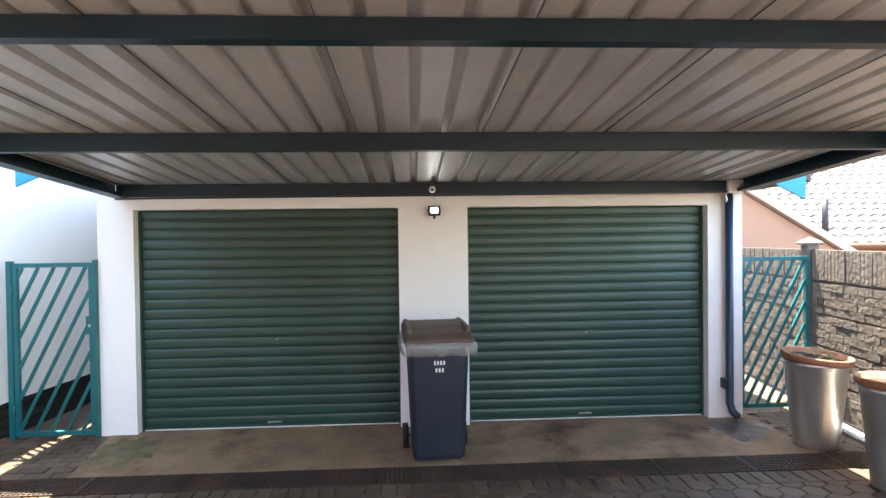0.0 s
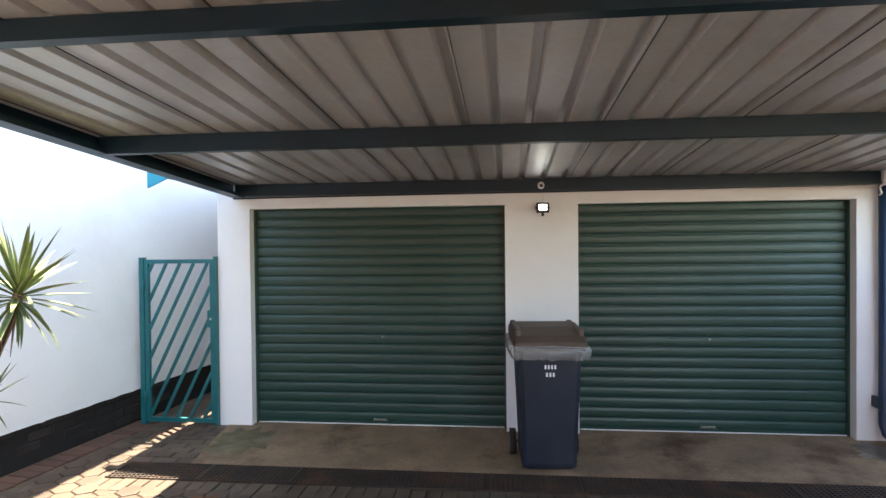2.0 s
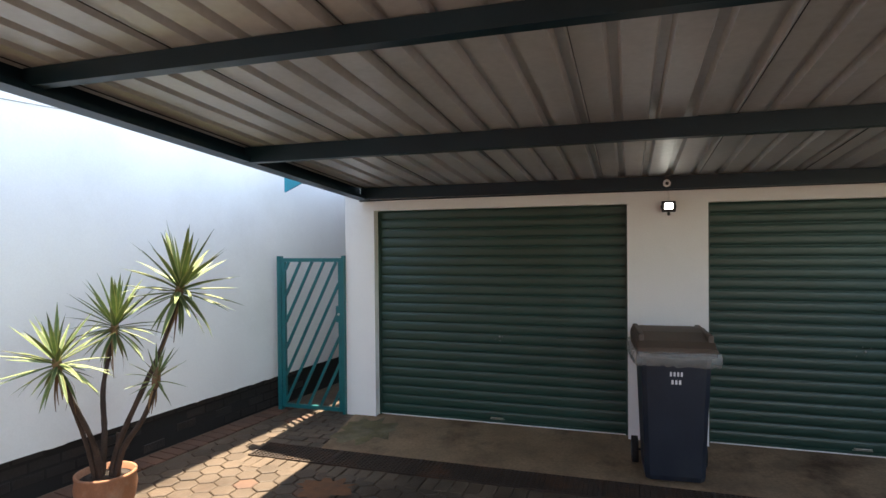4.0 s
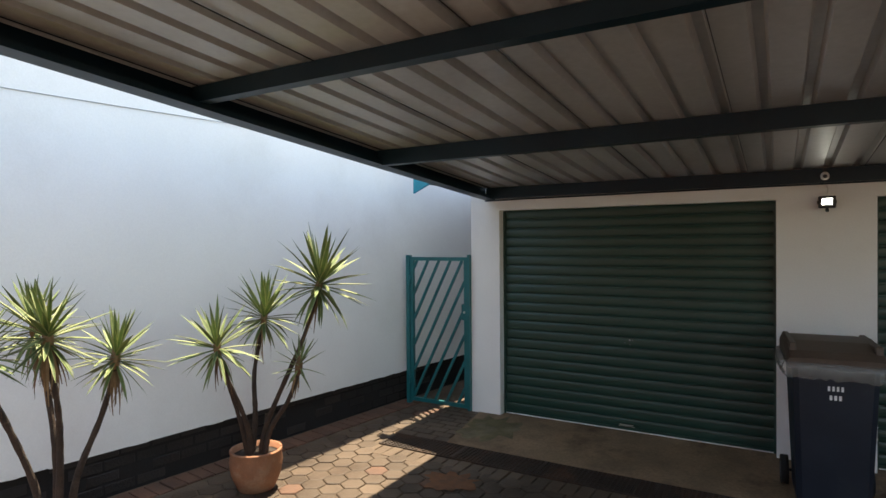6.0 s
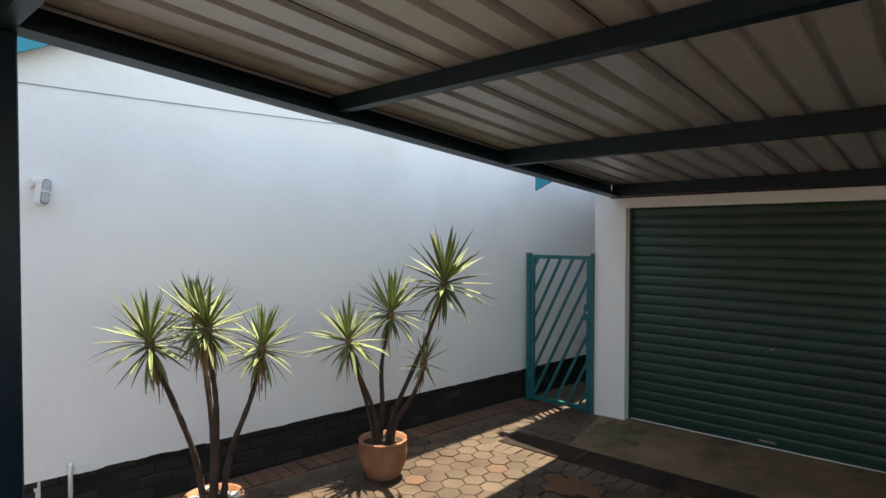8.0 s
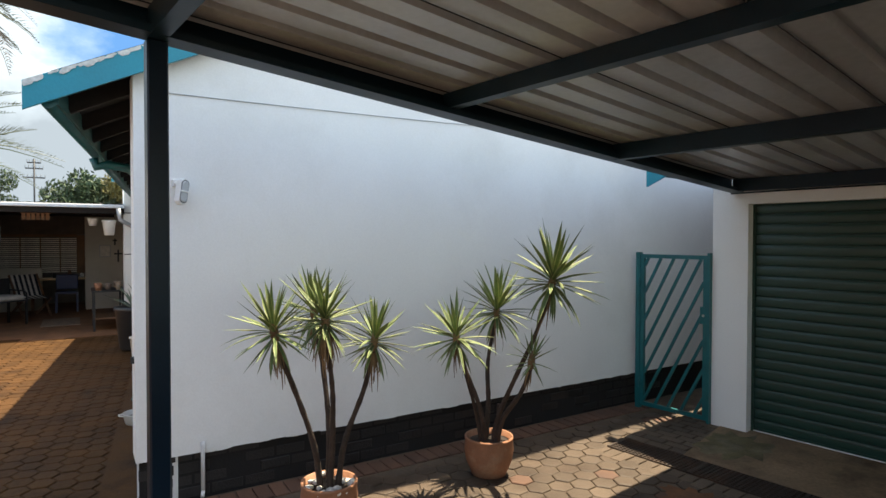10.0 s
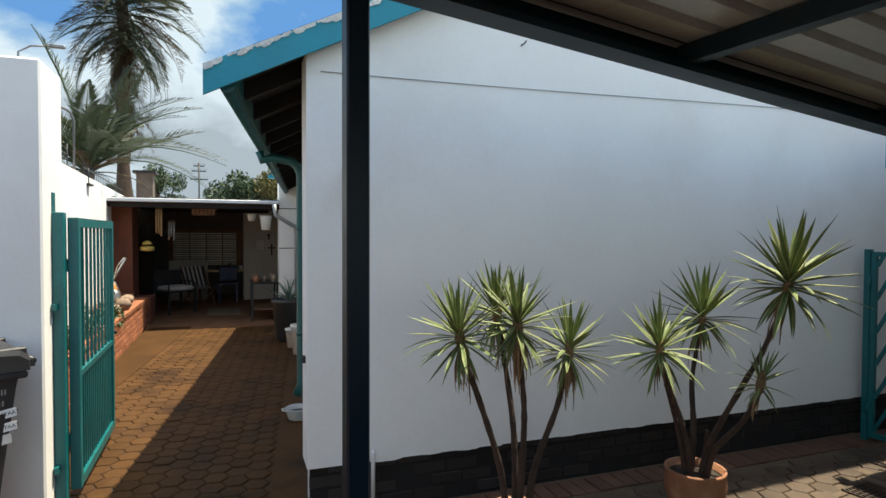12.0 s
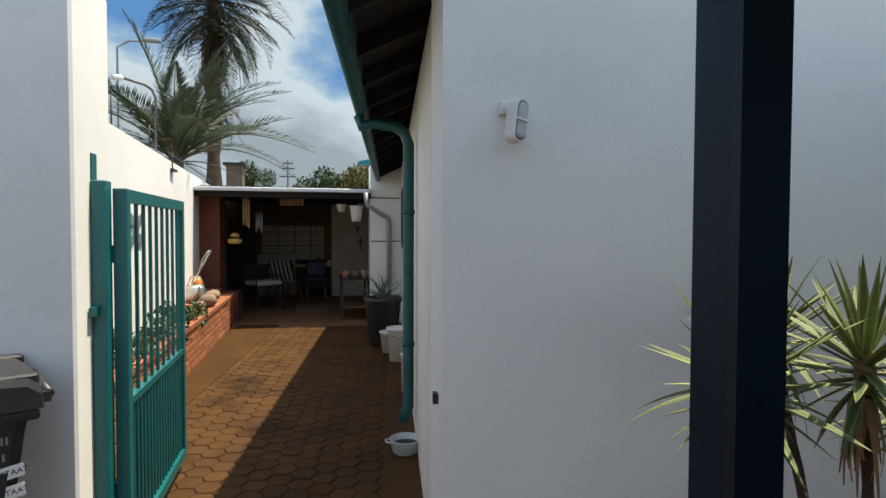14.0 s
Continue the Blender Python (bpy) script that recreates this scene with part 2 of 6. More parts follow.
def prism(bm, outline, h0, h1, axis="z", mi=0):
    """An outline swept along one axis; the outline gives the two other coordinates in x, y, z order."""
    def place(p, h):
        return {"x": (h, p[0], p[1]), "y": (p[0], h, p[1]), "z": (p[0], p[1], h)}[axis]
    a = [bm.verts.new(place(p, h0)) for p in outline]
    b = [bm.verts.new(place(p, h1)) for p in outline]
    fs = [bm.faces.new(a[::-1]), bm.faces.new(b)]
    for i in range(len(outline)):
        j = (i + 1) % len(outline)
        fs.append(bm.faces.new((a[i], a[j], b[j], b[i])))
    for f in fs:
        f.material_index = mi
    bmesh.ops.recalc_face_normals(bm, faces=fs)
    return bm


def tube(bm, points, radii, sides=8, mi=0, cap=True):
    """A round tube along points; radii is one number or one for each point."""
    pts = [Vector(p) for p in points]
    if not isinstance(radii, (list, tuple)):
        radii = [radii] * len(pts)
    rings = []
    side = None
    for i, p in enumerate(pts):
        d = (pts[min(i + 1, len(pts) - 1)] - pts[max(i - 1, 0)]).normalized()
        if side is None:
            side = d.orthogonal().normalized()
        side = (side - d * side.dot(d)).normalized()
        up = d.cross(side)
        rings.append([bm.verts.new(p + radii[i] * (math.cos(2 * math.pi * k / sides) * side + math.sin(2 * math.pi * k / sides) * up)) for k in range(sides)])
    for a, b in zip(rings, rings[1:]):
        for k in range(sides):
            f = bm.faces.new((a[k], a[(k + 1) % sides], b[(k + 1) % sides], b[k]))
            f.material_index, f.smooth = mi, sides > 5
    if cap:
        bm.faces.new(rings[0][::-1]).material_index = mi
        bm.faces.new(rings[-1]).material_index = mi
    return bm


def lathe(bm, profile, sides=28, mi=0, centre=(0, 0)):
    """A turned shape from (radius, height) pairs."""
    rings = []
    for r, z in profile:
        rings.append([bm.verts.new((centre[0] + r * math.cos(2 * math.pi * k / sides), centre[1] + r * math.sin(2 * math.pi * k / sides), z)) for k in range(sides)])
    for a, b in zip(rings, rings[1:]):
        for k in range(sides):
            f = bm.faces.new((a[k], a[(k + 1) % sides], b[(k + 1) % sides], b[k]))
            f.material_index, f.smooth = mi, True
    bm.faces.new(rings[0][::-1]).material_index = mi
    bm.faces.new(rings[-1]).material_index = mi
    return bm


def bar(bm, a, b, w, h, mi=0):
    """A square bar from a to b, w wide and h deep."""
    a, b = Vector(a), Vector(b)
    d = b - a
    m = Matrix.Translation(a) @ d.to_track_quat("X", "Z").to_matrix().to_4x4()
    return box(bm, 0, d.length, -w / 2, w / 2, -h / 2, h / 2, mi=mi, m=m)


def letters(name, text, size, mat, parent, at):
    c = bpy.data.curves.new(name, "FONT")
    c.body, c.size, c.align_x, c.extrude = text, size, "CENTER", 0.0008
    ob = new(name, c)
    c.materials.append(mat)
    ob.parent = parent
    ob.matrix_basis = at
    return ob


def structure(name, bm, mats, label="", m=None, smooth=False):
    ob = part(name, bm, mats, None, "", smooth, m)
    return tagged(ob, label, name.split("_")[0], kind="structure")


# ---- places ----
ANGLE = 6.84
GARAGE = pose(0, 5.82, 0, 0, 0, ANGLE)  # x along the garage front, y into the garage
PASSAGE = pose(-3.885, 0.78, 0, 0, 0, 180 - ANGLE)  # x along the passage, y towards the boundary wall
GABLE_X = -3.885

# ---- ground ----
structure("ground", boxed(-250, 250, -250, 250, -0.3, -0.022), JOINT, "sandy ground under and around the paving")
bm = bmesh.new()
prism(bm, [(-2.98, 0.3), (-2.95, -0.05), (-2.8, -0.94), (3.0, -0.94), (3.0, 0.3)], -0.08, 0.006)
structure("pavement_concrete", bm, CONCRETE, "stained concrete apron before the garage doors", GARAGE)


def blotch(name, mat, cx, cy, rx, ry, label, seed):
    """A thin uneven stain that lies on the concrete."""
    rnd = random.Random(seed)
    bm = bmesh.new()
    ring = []
    for k in range(28):
        a = 2 * math.pi * k / 28
        r = 0.5 + 0.5 * rnd.random()
        ring.append(bm.verts.new((cx + rx * r * math.cos(a), cy + ry * r * math.sin(a), 0.0085)))
    bm.faces.new(ring)
    return structure(name, bm, mat, label, GARAGE)


blotch("pavement_moss", MOSS, -2.62, -0.42, 0.34, 0.46, "mossy green stain on the concrete apron", 3)
blotch("pavement_damp", DAMP, 2.66, -0.36, 0.36, 0.34, "damp dark stain under the downpipe", 5)

# drain channel with its grating
drain = thing("drain_channel", GARAGE, "long dark drain grating with a rusty square mesh", "drain")
bm = bmesh.new()
box(bm, -3.3, 3.72, -1.24, -0.93, -0.24, -0.14)
for y0, y1 in ((-1.25, -1.232), (-0.938, -0.93)):
    box(bm, -3.3, 3.72, y0, y1, -0.24, -0.021)
part("channel", bm, SOIL, drain)
bm = bmesh.new()
for y in np.linspace(-1.225, -0.945, 10):
    box(bm, -3.3, 3.72, y - 0.004, y + 0.004, -0.02, 0.004)
for x in np.arange(-3.3, 3.72, 0.034):
    box(bm, x - 0.004, x + 0.004, -1.225, -0.945, -0.018, 0.002)
for x in np.arange(-3.3, 3.73, 0.7):
    box(bm, x - 0.01, x + 0.01, -1.228, -0.942, -0.02, 0.006)
tagged(part("grating", bm, GRATE, drain), kind="stuff")

# ---- garage ----
D1, D2 = (-2.725, -0.35), (0.29, 2.575)  # door openings along the front
DOOR_H, WALL_H = 2.035, 2.35
RIDGE_U, RIDGE_Z = -0.06, 3.92
bm = prism(bmesh.new(), [(-3.04, -0.02), (D1[0], -0.02), (D1[0], DOOR_H), (D1[1], DOOR_H), (D1[1], -0.02), (D2[0], -0.02), (D2[0], DOOR_H), (D2[1], DOOR_H), (D2[1], -0.02), (2.91, -0.02), (2.91, WALL_H), (RIDGE_U, RIDGE_Z - 0.15), (-3.04, WALL_H)], 0, 0.23, "y")
structure("wall_garage_front", bm, PLASTER, "white plastered garage front with two door openings", GARAGE)
structure("wall_garage_left", boxed(-3.04, -2.81, 0.233, 6.2, -0.02, WALL_H), PLASTER, "white plastered garage side wall", GARAGE)
structure("wall_garage_right", boxed(2.68, 2.91, 0.233, 6.2, -0.02, WALL_H), PLASTER, "white plastered garage side wall", GARAGE)
structure("wall_garage_back", boxed(-2.807, 2.677, 5.97, 6.2, -0.02, WALL_H), PLASTER, "white plastered garage back wall", GARAGE)
structure("floor_garage", boxed(-2.8, 2.67, 0.25, 5.96, -0.05, 0.0), CONCRETE, "concrete garage floor", GARAGE)


def slat_mesh():
    """One curved roller slat, 1 m long, one pitch high."""
    bm = bmesh.new()
    prof = [(0.004, 0.0), (-0.0035, 0.0015), (-0.006, 0.007), (-0.008, 0.03), (-0.0085, 0.052), (-0.0075, 0.07), (-0.004, 0.0815), (0.007, 0.083), (0.007, 0.089), (0.004, 0.0925)]
    a = [bm.verts.new((0, y, z)) for y, z in prof]
    b = [bm.verts.new((1, y, z)) for y, z in prof]
    for i in range(len(prof) - 1):
        f = bm.faces.new((a[i], b[i], b[i + 1], a[i + 1]))
        f.smooth = i in (1, 2, 3, 4)
    back = [(1, 0.012, 0.0925), (1, 0.012, 0.0), (0, 0.012, 0.0), (0, 0.012, 0.0925)]
    bm.faces.new([bm.verts.new(p) for p in back])
    return finish("slat", bm, DOOR_GREEN)


SLAT_MESH = slat_mesh()


def roller_door(name, u0, u1, hx, lock):
    door = thing(name, GARAGE @ pose(u0, 0.12, 0), "closed dark green steel roller garage door", "door", "garage doors", "structure")
    w = u1 - u0
    n = 22
    for i in range(n):
        part("slat", SLAT_MESH, None, door, at=Matrix.Translation((-0.02, 0, 0.03 + i * 0.0915)) @ Matrix.Diagonal((w + 0.04, 1, 0.99, 1)))
    for x in (-0.004, w - 0.02):
        part("guide", boxed(x, x + 0.024, -0.026, -0.0125, 0.0, DOOR_H - 0.004), DOOR_GREEN, door)
    bm = boxed(-0.01, w + 0.01, -0.012, 0.02, 0.006, 0.034)
    part("bottom_rail", bm, DOOR_GREEN, door)
    part("seal", boxed(0, w, -0.018, 0.015, 0.0, 0.014), WHITE_PLASTIC, door, "pale worn bottom strip")
    bm = bmesh.new()
    tube(bm, [(hx - 0.055, -0.018, 0.062), (hx - 0.055, -0.04, 0.066), (hx + 0.055, -0.04, 0.066), (hx + 0.055, -0.018, 0.062)], 0.0055, 6)
    box(bm, hx - 0.07, hx + 0.07, -0.019, -0.014, 0.045, 0.05)
    part("handle", bm, CHROME, door, "small steel lift handle")
    bm = bmesh.new()
    tube(bm, [(lock, -0.014, 0.83), (lock, -0.02, 0.83)], 0.008, 10)
    part("lock", bm, GREY_METAL, door, "small round lock")
    rnd = random.Random(int(hx * 100))
    bm = bmesh.new()
    for _ in range(5):
        x, z = lock + rnd.uniform(-0.09, 0.09), 0.82 + rnd.uniform(-0.05, 0.05)
        r = rnd.uniform(0.002, 0.0045)
        tube(bm, [(x, -0.0165, z), (x, -0.0175, z)], r, 6)
    part("chip", bm, GREY_METAL, door, "chipped paint")
    return door


roller_door("door_1", D1[0], D1[1], 1.2, 1.23)
roller_door("door_2", D2[0], D2[1], 1.12, 1.14)

# garage roof and its verge boards
bm = bmesh.new()
for side, end, zb in ((-1, -3.42, 2.43), (1, 3.42, 2.22)):
    a, b = (end, zb), (RIDGE_U, RIDGE_Z)
    vs = [(a[0], -0.24, a[1]), (b[0], -0.24, b[1]), (b[0], 6.4, b[1]), (a[0], 6.4, a[1])]
    low = [bm.verts.new(v) for v in vs]
    top = [bm.verts.new((v[0], v[1], v[2] + 0.06)) for v in vs]
    bm.faces.new(low)
    bm.faces.new(top[::-1])
    for i in range(4):
        bm.faces.new((low[i], low[(i + 1) % 4], top[(i + 1) % 4], top[i]))
bmesh.ops.recalc_face_normals(bm, faces=bm.faces)
structure("roof_garage", bm, OLD_TILE, "dark pitched roof over the garage", GARAGE)
for name, end, z0 in (("trim_verge_1", -3.56, 2.225), ("trim_verge_2", 3.35, 2.06)):
    bm = prism(bmesh.new(), [(end, z0), (RIDGE_U, RIDGE_Z - 0.14 + (z0 - 2.2) * 0.1), (RIDGE_U, RIDGE_Z + 0.09), (end, z0 + 0.25)], -0.27, -0.245, "y")
    structure(name, bm, TEAL_BOARD, "teal painted verge board under the garage roof edge", GARAGE)
bm = tube(bmesh.new(), [(-3.43, -0.2, 2.37), (-3.43, 6.3, 2.37)], 0.055, 8)
structure("trim_gutter", bm, NAVY, "dark gutter along the garage roof", GARAGE)

# ---- carport ----
SLOPE = 0.071
BEAM_H = 0.105


def beam_z(v):
    return 2.139 + SLOPE * (-v - 0.1)


carport = thing("carport", GARAGE, "dark blue steel carport with a ribbed zinc roof", "carport")
for name, v, depth in (("wall_beam", -0.13, BEAM_H), ("purlin", -1.888, BEAM_H), ("purlin", -3.383, 0.076), ("front_beam", -4.78, BEAM_H)):
    z = beam_z(v) + BEAM_H - depth
    bm = bmesh.new()
    o = 0.005
    prism(bm, [(v - 0.032, z), (v + 0.032, z), (v + 0.032, z + 0.022), (v + 0.027, z + 0.022), (v + 0.027, z + o), (v - 0.027, z + o), (v - 0.027, z + depth - o), (v + 0.032, z + depth - o), (v + 0.032, z + depth), (v - 0.032, z + depth)], -2.79, 2.79, "x")
    if name == "wall_beam":
        part("trim_strip", boxed(-2.74, 2.74, v - 0.045, v - 0.0325, z - 0.004, z + 0.012), NAVY, carport)
    part(name, bm, NAVY, carport)
for u in (-2.795, 2.795):
    bm = bmesh.new()
    v0, v1 = -0.05, -5.45
    s = 1 if u < 0 else -1
    for du0, du1, dz0, dz1 in ((-0.06, -0.054, 0, 0.14), (-0.054, 0.05, 0, 0.006), (-0.054, 0.05, 0.134, 0.14), (0.044, 0.05, 0.006, 0.03)):
        x0, x1 = sorted((u + s * du0, u + s * du1))
        prism(bm, [(v0, beam_z(v0) + dz0), (v1, beam_z(v1) + dz0), (v1, beam_z(v1) + dz1), (v0, beam_z(v0) + dz1)], x0, x1, "x")
    part("edge_beam", bm, NAVY, carport)
    part("post", boxed(u - 0.03 - 0.042 * s, u + 0.03 - 0.042 * s, -4.812, -4.737, -0.05, beam_z(-4.78) + 0.001, bevel=0.006), NAVY_POST, carport)


def sheet_profile(u0, u1, pitch):
    """Heights of a ribbed sheet across its width."""
    pts = []
    u = u0
    while u < u1:
        pts += [(u, 0), (u + pitch - 0.062, 0), (u + pitch - 0.049, 0.036), (u + pitch - 0.013, 0.036)]
        u += pitch
    return pts


PITCH = 0.1838
sheet_no = 0
u = -3.485
while u < 2.8:
    width = 4 * PITCH
    bm = bmesh.new()
    prof = sheet_profile(u, min(u + width - 0.01, 2.86), PITCH) + [(u + width, 0), (u + width + 0.008, -0.002)]
    prof = [p for p in prof if -2.86 <= p[0] <= 2.865]
    rows = []
    for v in (0.02, -2.7, -5.5):
        z = beam_z(v) + BEAM_H + 0.002 + (0.0012 if sheet_no % 2 else 0)
        rows.append([bm.verts.new((p[0], v, z + p[1])) for p in prof])
    for a, b in zip(rows, rows[1:]):
        for i in range(len(prof) - 1):
            bm.faces.new((a[i], a[i + 1], b[i + 1], b[i]))
    geom = bmesh.ops.extrude_face_region(bm, geom=list(bm.faces))
    for v in [g for g in geom["geom"] if isinstance(g, bmesh.types.BMVert)]:
        v.co.z += 0.0008
    bmesh.ops.recalc_face_normals(bm, faces=bm.faces)
    part("roof_sheet", bm, SHEET, carport, "ribbed zinc roof sheet")
    if -2.8 < u < 2.8:
        part("lap_seam", bar(bmesh.new(), (u + 0.008, -0.02, beam_z(-0.02) + BEAM_H - 0.0045), (u + 0.008, -5.48, beam_z(-5.48) + BEAM_H - 0.0045), 0.0022, 0.005), DARK_METAL, carport)
    u += width
    sheet_no += 1

# ---- house with the white gable ----
RIDGE_Y, SLOPE_H = 4.7, 0.5


def verge(y):
    return 2.44 + SLOPE_H * (y - 0.23)


bm = bmesh.new()
PL = 0.31
prism(bm, [(0.78, PL), (8.6, PL), (8.6, verge(0.78) + 0.08), (RIDGE_Y, verge(RIDGE_Y)), (0.78, verge(0.78) + 0.04)], GABLE_X - 0.23, GABLE_X, "x")
structure("wall_gable", bm, PLASTER, "tall white plastered gable wall of the house")
bm = boxed(0.06, 9.2, -0.24, -0.002, 0.0, 2.7)
structure("wall_house_side", bm, PLASTER_OLD, "white plastered house wall along the passage", PASSAGE)
bm = bmesh.new()
box(bm, GABLE_X - 0.2, GABLE_X - 0.035, 0.8, 8.6, -0.05, PL - 0.002)
plinth = tagged(part("baseboard_plinth", bm, PLINTH_JOINT), "dark painted brick plinth under the white gable wall", "plinth", kind="structure")

rnd = random.Random(14)
bm = bmesh.new()
for k in range(16):
    y = rnd.uniform(0.8, 5.4)
    w, h = rnd.uniform(0.02, 0.09), rnd.uniform(0.004, 0.016)
    n = 8
    ring = []
    for i in range(n):
        a = math.pi + math.pi * i / (n - 1)
        ring.append((y + w * math.cos(a), PL - 0.001 + h * rnd.uniform(0.6, 1.1) * math.sin(a)))
    prism(bm, ring, GABLE_X - 0.034, GABLE_X - 0.002 - 0.00012 * k, "x")
tagged(part("paint_drip", bm, PLASTER, plinth, "white plaster drips over the dark brick"), kind="stuff")

# roof: boards, covering, rafters, gutter
WAY = Vector((-math.cos(radians(ANGLE)), math.sin(radians(ANGLE)), 0))
roof = thing("house_roof", Matrix(), "pitched house roof with peeling teal verge board and dark eaves", "roof", kind="structure")
bm = bmesh.new()
edge = [(0.36, verge(0.36) + 0.12), (RIDGE_Y, verge(RIDGE_Y) + 0.12)]
for x_off, pts in ((0, edge),):
    low = [Vector((-3.79, p[0], p[1])) for p in pts]
    far = [v + WAY * 9.0 for v in low]
    vs = [bm.verts.new(v) for v in (low[0], low[1], far[1], far[0])]
    top = [bm.verts.new(v.co + Vector((0, 0, 0.05))) for v in vs]
    bm.faces.new(vs)
    bm.faces.new(top[::-1])
    for i in range(4):
        bm.faces.new((vs[i], vs[(i + 1) % 4], top[(i + 1) % 4], top[i]))
    low = [Vector((-3.79, p, verge(2 * RIDGE_Y - p) + 0.12)) for p in (RIDGE_Y, 9.2)]
    far = [v + Vector((-9, 0, 0)) for v in low]
    vs = [bm.verts.new(v) for v in (low[0], low[1], far[1], far[0])]
    bm.faces.new(vs)
bmesh.ops.recalc_face_normals(bm, faces=bm.faces)
part("covering", bm, OLD_TILE, roof)
bm = bmesh.new()
prism(bm, [(0.23, verge(0.23)), (RIDGE_Y, verge(RIDGE_Y)), (RIDGE_Y, verge(RIDGE_Y) + 0.16), (0.23, verge(0.23) + 0.16)], -3.79, -3.765, "x")
prism(bm, [(RIDGE_Y, verge(RIDGE_Y)), (9.1, verge(2 * RIDGE_Y - 9.1)), (9.1, verge(2 * RIDGE_Y - 9.1) + 0.16), (RIDGE_Y, verge(RIDGE_Y) + 0.16)], -3.79, -3.765, "x")
board = part("verge_board", bm, TEAL_BOARD, roof, "teal verge board with flaking paint")
rnd = random.Random(8)
bm = bmesh.new()
for k in range(210):
    y = 0.24 + 2.6 * rnd.random() ** 1.1
    h = abs(rnd.gauss(0, 0.011)) + 0.003
    n = 7
    ring = []
    cy, cz = y, verge(y) + 0.16 - h * 0.7
    for i in range(n):
        a = 2 * math.pi * i / n
        r = rnd.uniform(0.6, 1.2)
        py = min(max(cy + r * h * 1.7 * math.cos(a), 0.232), 4)
        pz = min(cz + r * h * math.sin(a) + SLOPE_H * (py - cy), verge(py) + 0.159)
        ring.append(bm.verts.new((-3.7632 + k * 0.00004, py, pz)))
    bm.faces.new(ring)
tagged(part("peeled_patch", bm, PEELED, board, "flaked white primer"), kind="stuff")
bm = bmesh.new()
for i in range(14):
    p = Vector((-3.95, 0.4, 0)) + WAY * (0.25 + 0.62 * i)
    a = p + Vector((0, 0, verge(0.4) + 0.04))
    b = p + Vector((0, 0.5, verge(0.9) + 0.04))
    bar(bm, a, b, 0.045, 0.11)
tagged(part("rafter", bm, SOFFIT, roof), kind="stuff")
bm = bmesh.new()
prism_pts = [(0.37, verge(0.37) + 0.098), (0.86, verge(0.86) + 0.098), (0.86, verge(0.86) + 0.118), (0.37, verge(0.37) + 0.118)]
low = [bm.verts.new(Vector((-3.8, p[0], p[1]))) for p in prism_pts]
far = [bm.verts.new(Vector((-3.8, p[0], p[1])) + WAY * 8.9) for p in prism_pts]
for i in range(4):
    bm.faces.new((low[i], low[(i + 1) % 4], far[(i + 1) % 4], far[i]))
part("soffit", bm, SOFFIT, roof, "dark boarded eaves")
bm = bmesh.new()
g0 = Vector((-3.8, 0.375, verge(0.23) + 0.07))
bar(bm, g0 + WAY * 0.02 + Vector((0, 0.012, 0.045)), g0 + WAY * 8.9 + Vector((0, 0.012, 0.045)), 0.02, 0.12)
tube(bm, [g0 + WAY * 0.02 + Vector((0.0, -0.03, 0.0)), g0 + WAY * 8.9 + Vector((0, -0.03, 0))], 0.042, 10)
part("gutter", bm, TEAL_PIPE, roof, "teal painted eaves gutter")
bm = bmesh.new()
pipe_w = PASSAGE @ Vector((2.2, 0.06, 0))
eave = g0 + WAY * 2.35 + Vector((0, -0.04, -0.04))
top = Vector((pipe_w.x, pipe_w.y, 2.36))
tube(bm, [eave, eave + Vector((0, 0.02, -0.08)), eave.lerp(top, 0.3) + Vector((0, 0, -0.02)), eave.lerp(top, 0.75) + Vector((0, 0, 0.0)), top + Vector((0, -0.03, -0.02)), top + Vector((0, 0, -0.1)), Vector((pipe_w.x, pipe_w.y, 0.27)), Vector((pipe_w.x + 0.02, pipe_w.y - 0.05, 0.16))], 0.042, 12)
downpipe = tagged(part("downpipe", bm, TEAL_PIPE), "teal downpipe on the house wall beside the passage", "pipe")
for z in (0.75, 1.75):
    part("collar", tube(bmesh.new(), [Vector((pipe_w.x, pipe_w.y, z - 0.015)), Vector((pipe_w.x, pipe_w.y, z + 0.015))], 0.049, 12), TEAL_PIPE, downpipe)

# ---- boundary wall and pier ----
structure("wall_pier", boxed(-4.82, -4.39, -4.6, -0.665, -0.05, 2.71, bevel=0.012), PLASTER, "tall white plastered pier wall beside the gateway")
bm = bmesh.new()


def bwall_y(x):
    return -1.48 + 0.06 * (x + 8.54)


def bwall_z(x):
    return 2.5


ends = (-4.825, -20.0)
vs = []
for x in ends:
    for dy in (0, -0.23):
        for z in (-0.05, bwall_z(x)):
            vs.append(bm.verts.new((x, bwall_y(x) + dy, z)))
for q in ((0, 1, 5, 4), (2, 3, 7, 6), (1, 3, 7, 5), (0, 2, 6, 4), (0, 1, 3, 2), (4, 5, 7, 6)):
    bm.faces.new([vs[i] for i in q])
bmesh.ops.recalc_face_normals(bm, faces=bm.faces)
structure("wall_boundary", bm, PLASTER, "white plastered boundary wall along the passage")

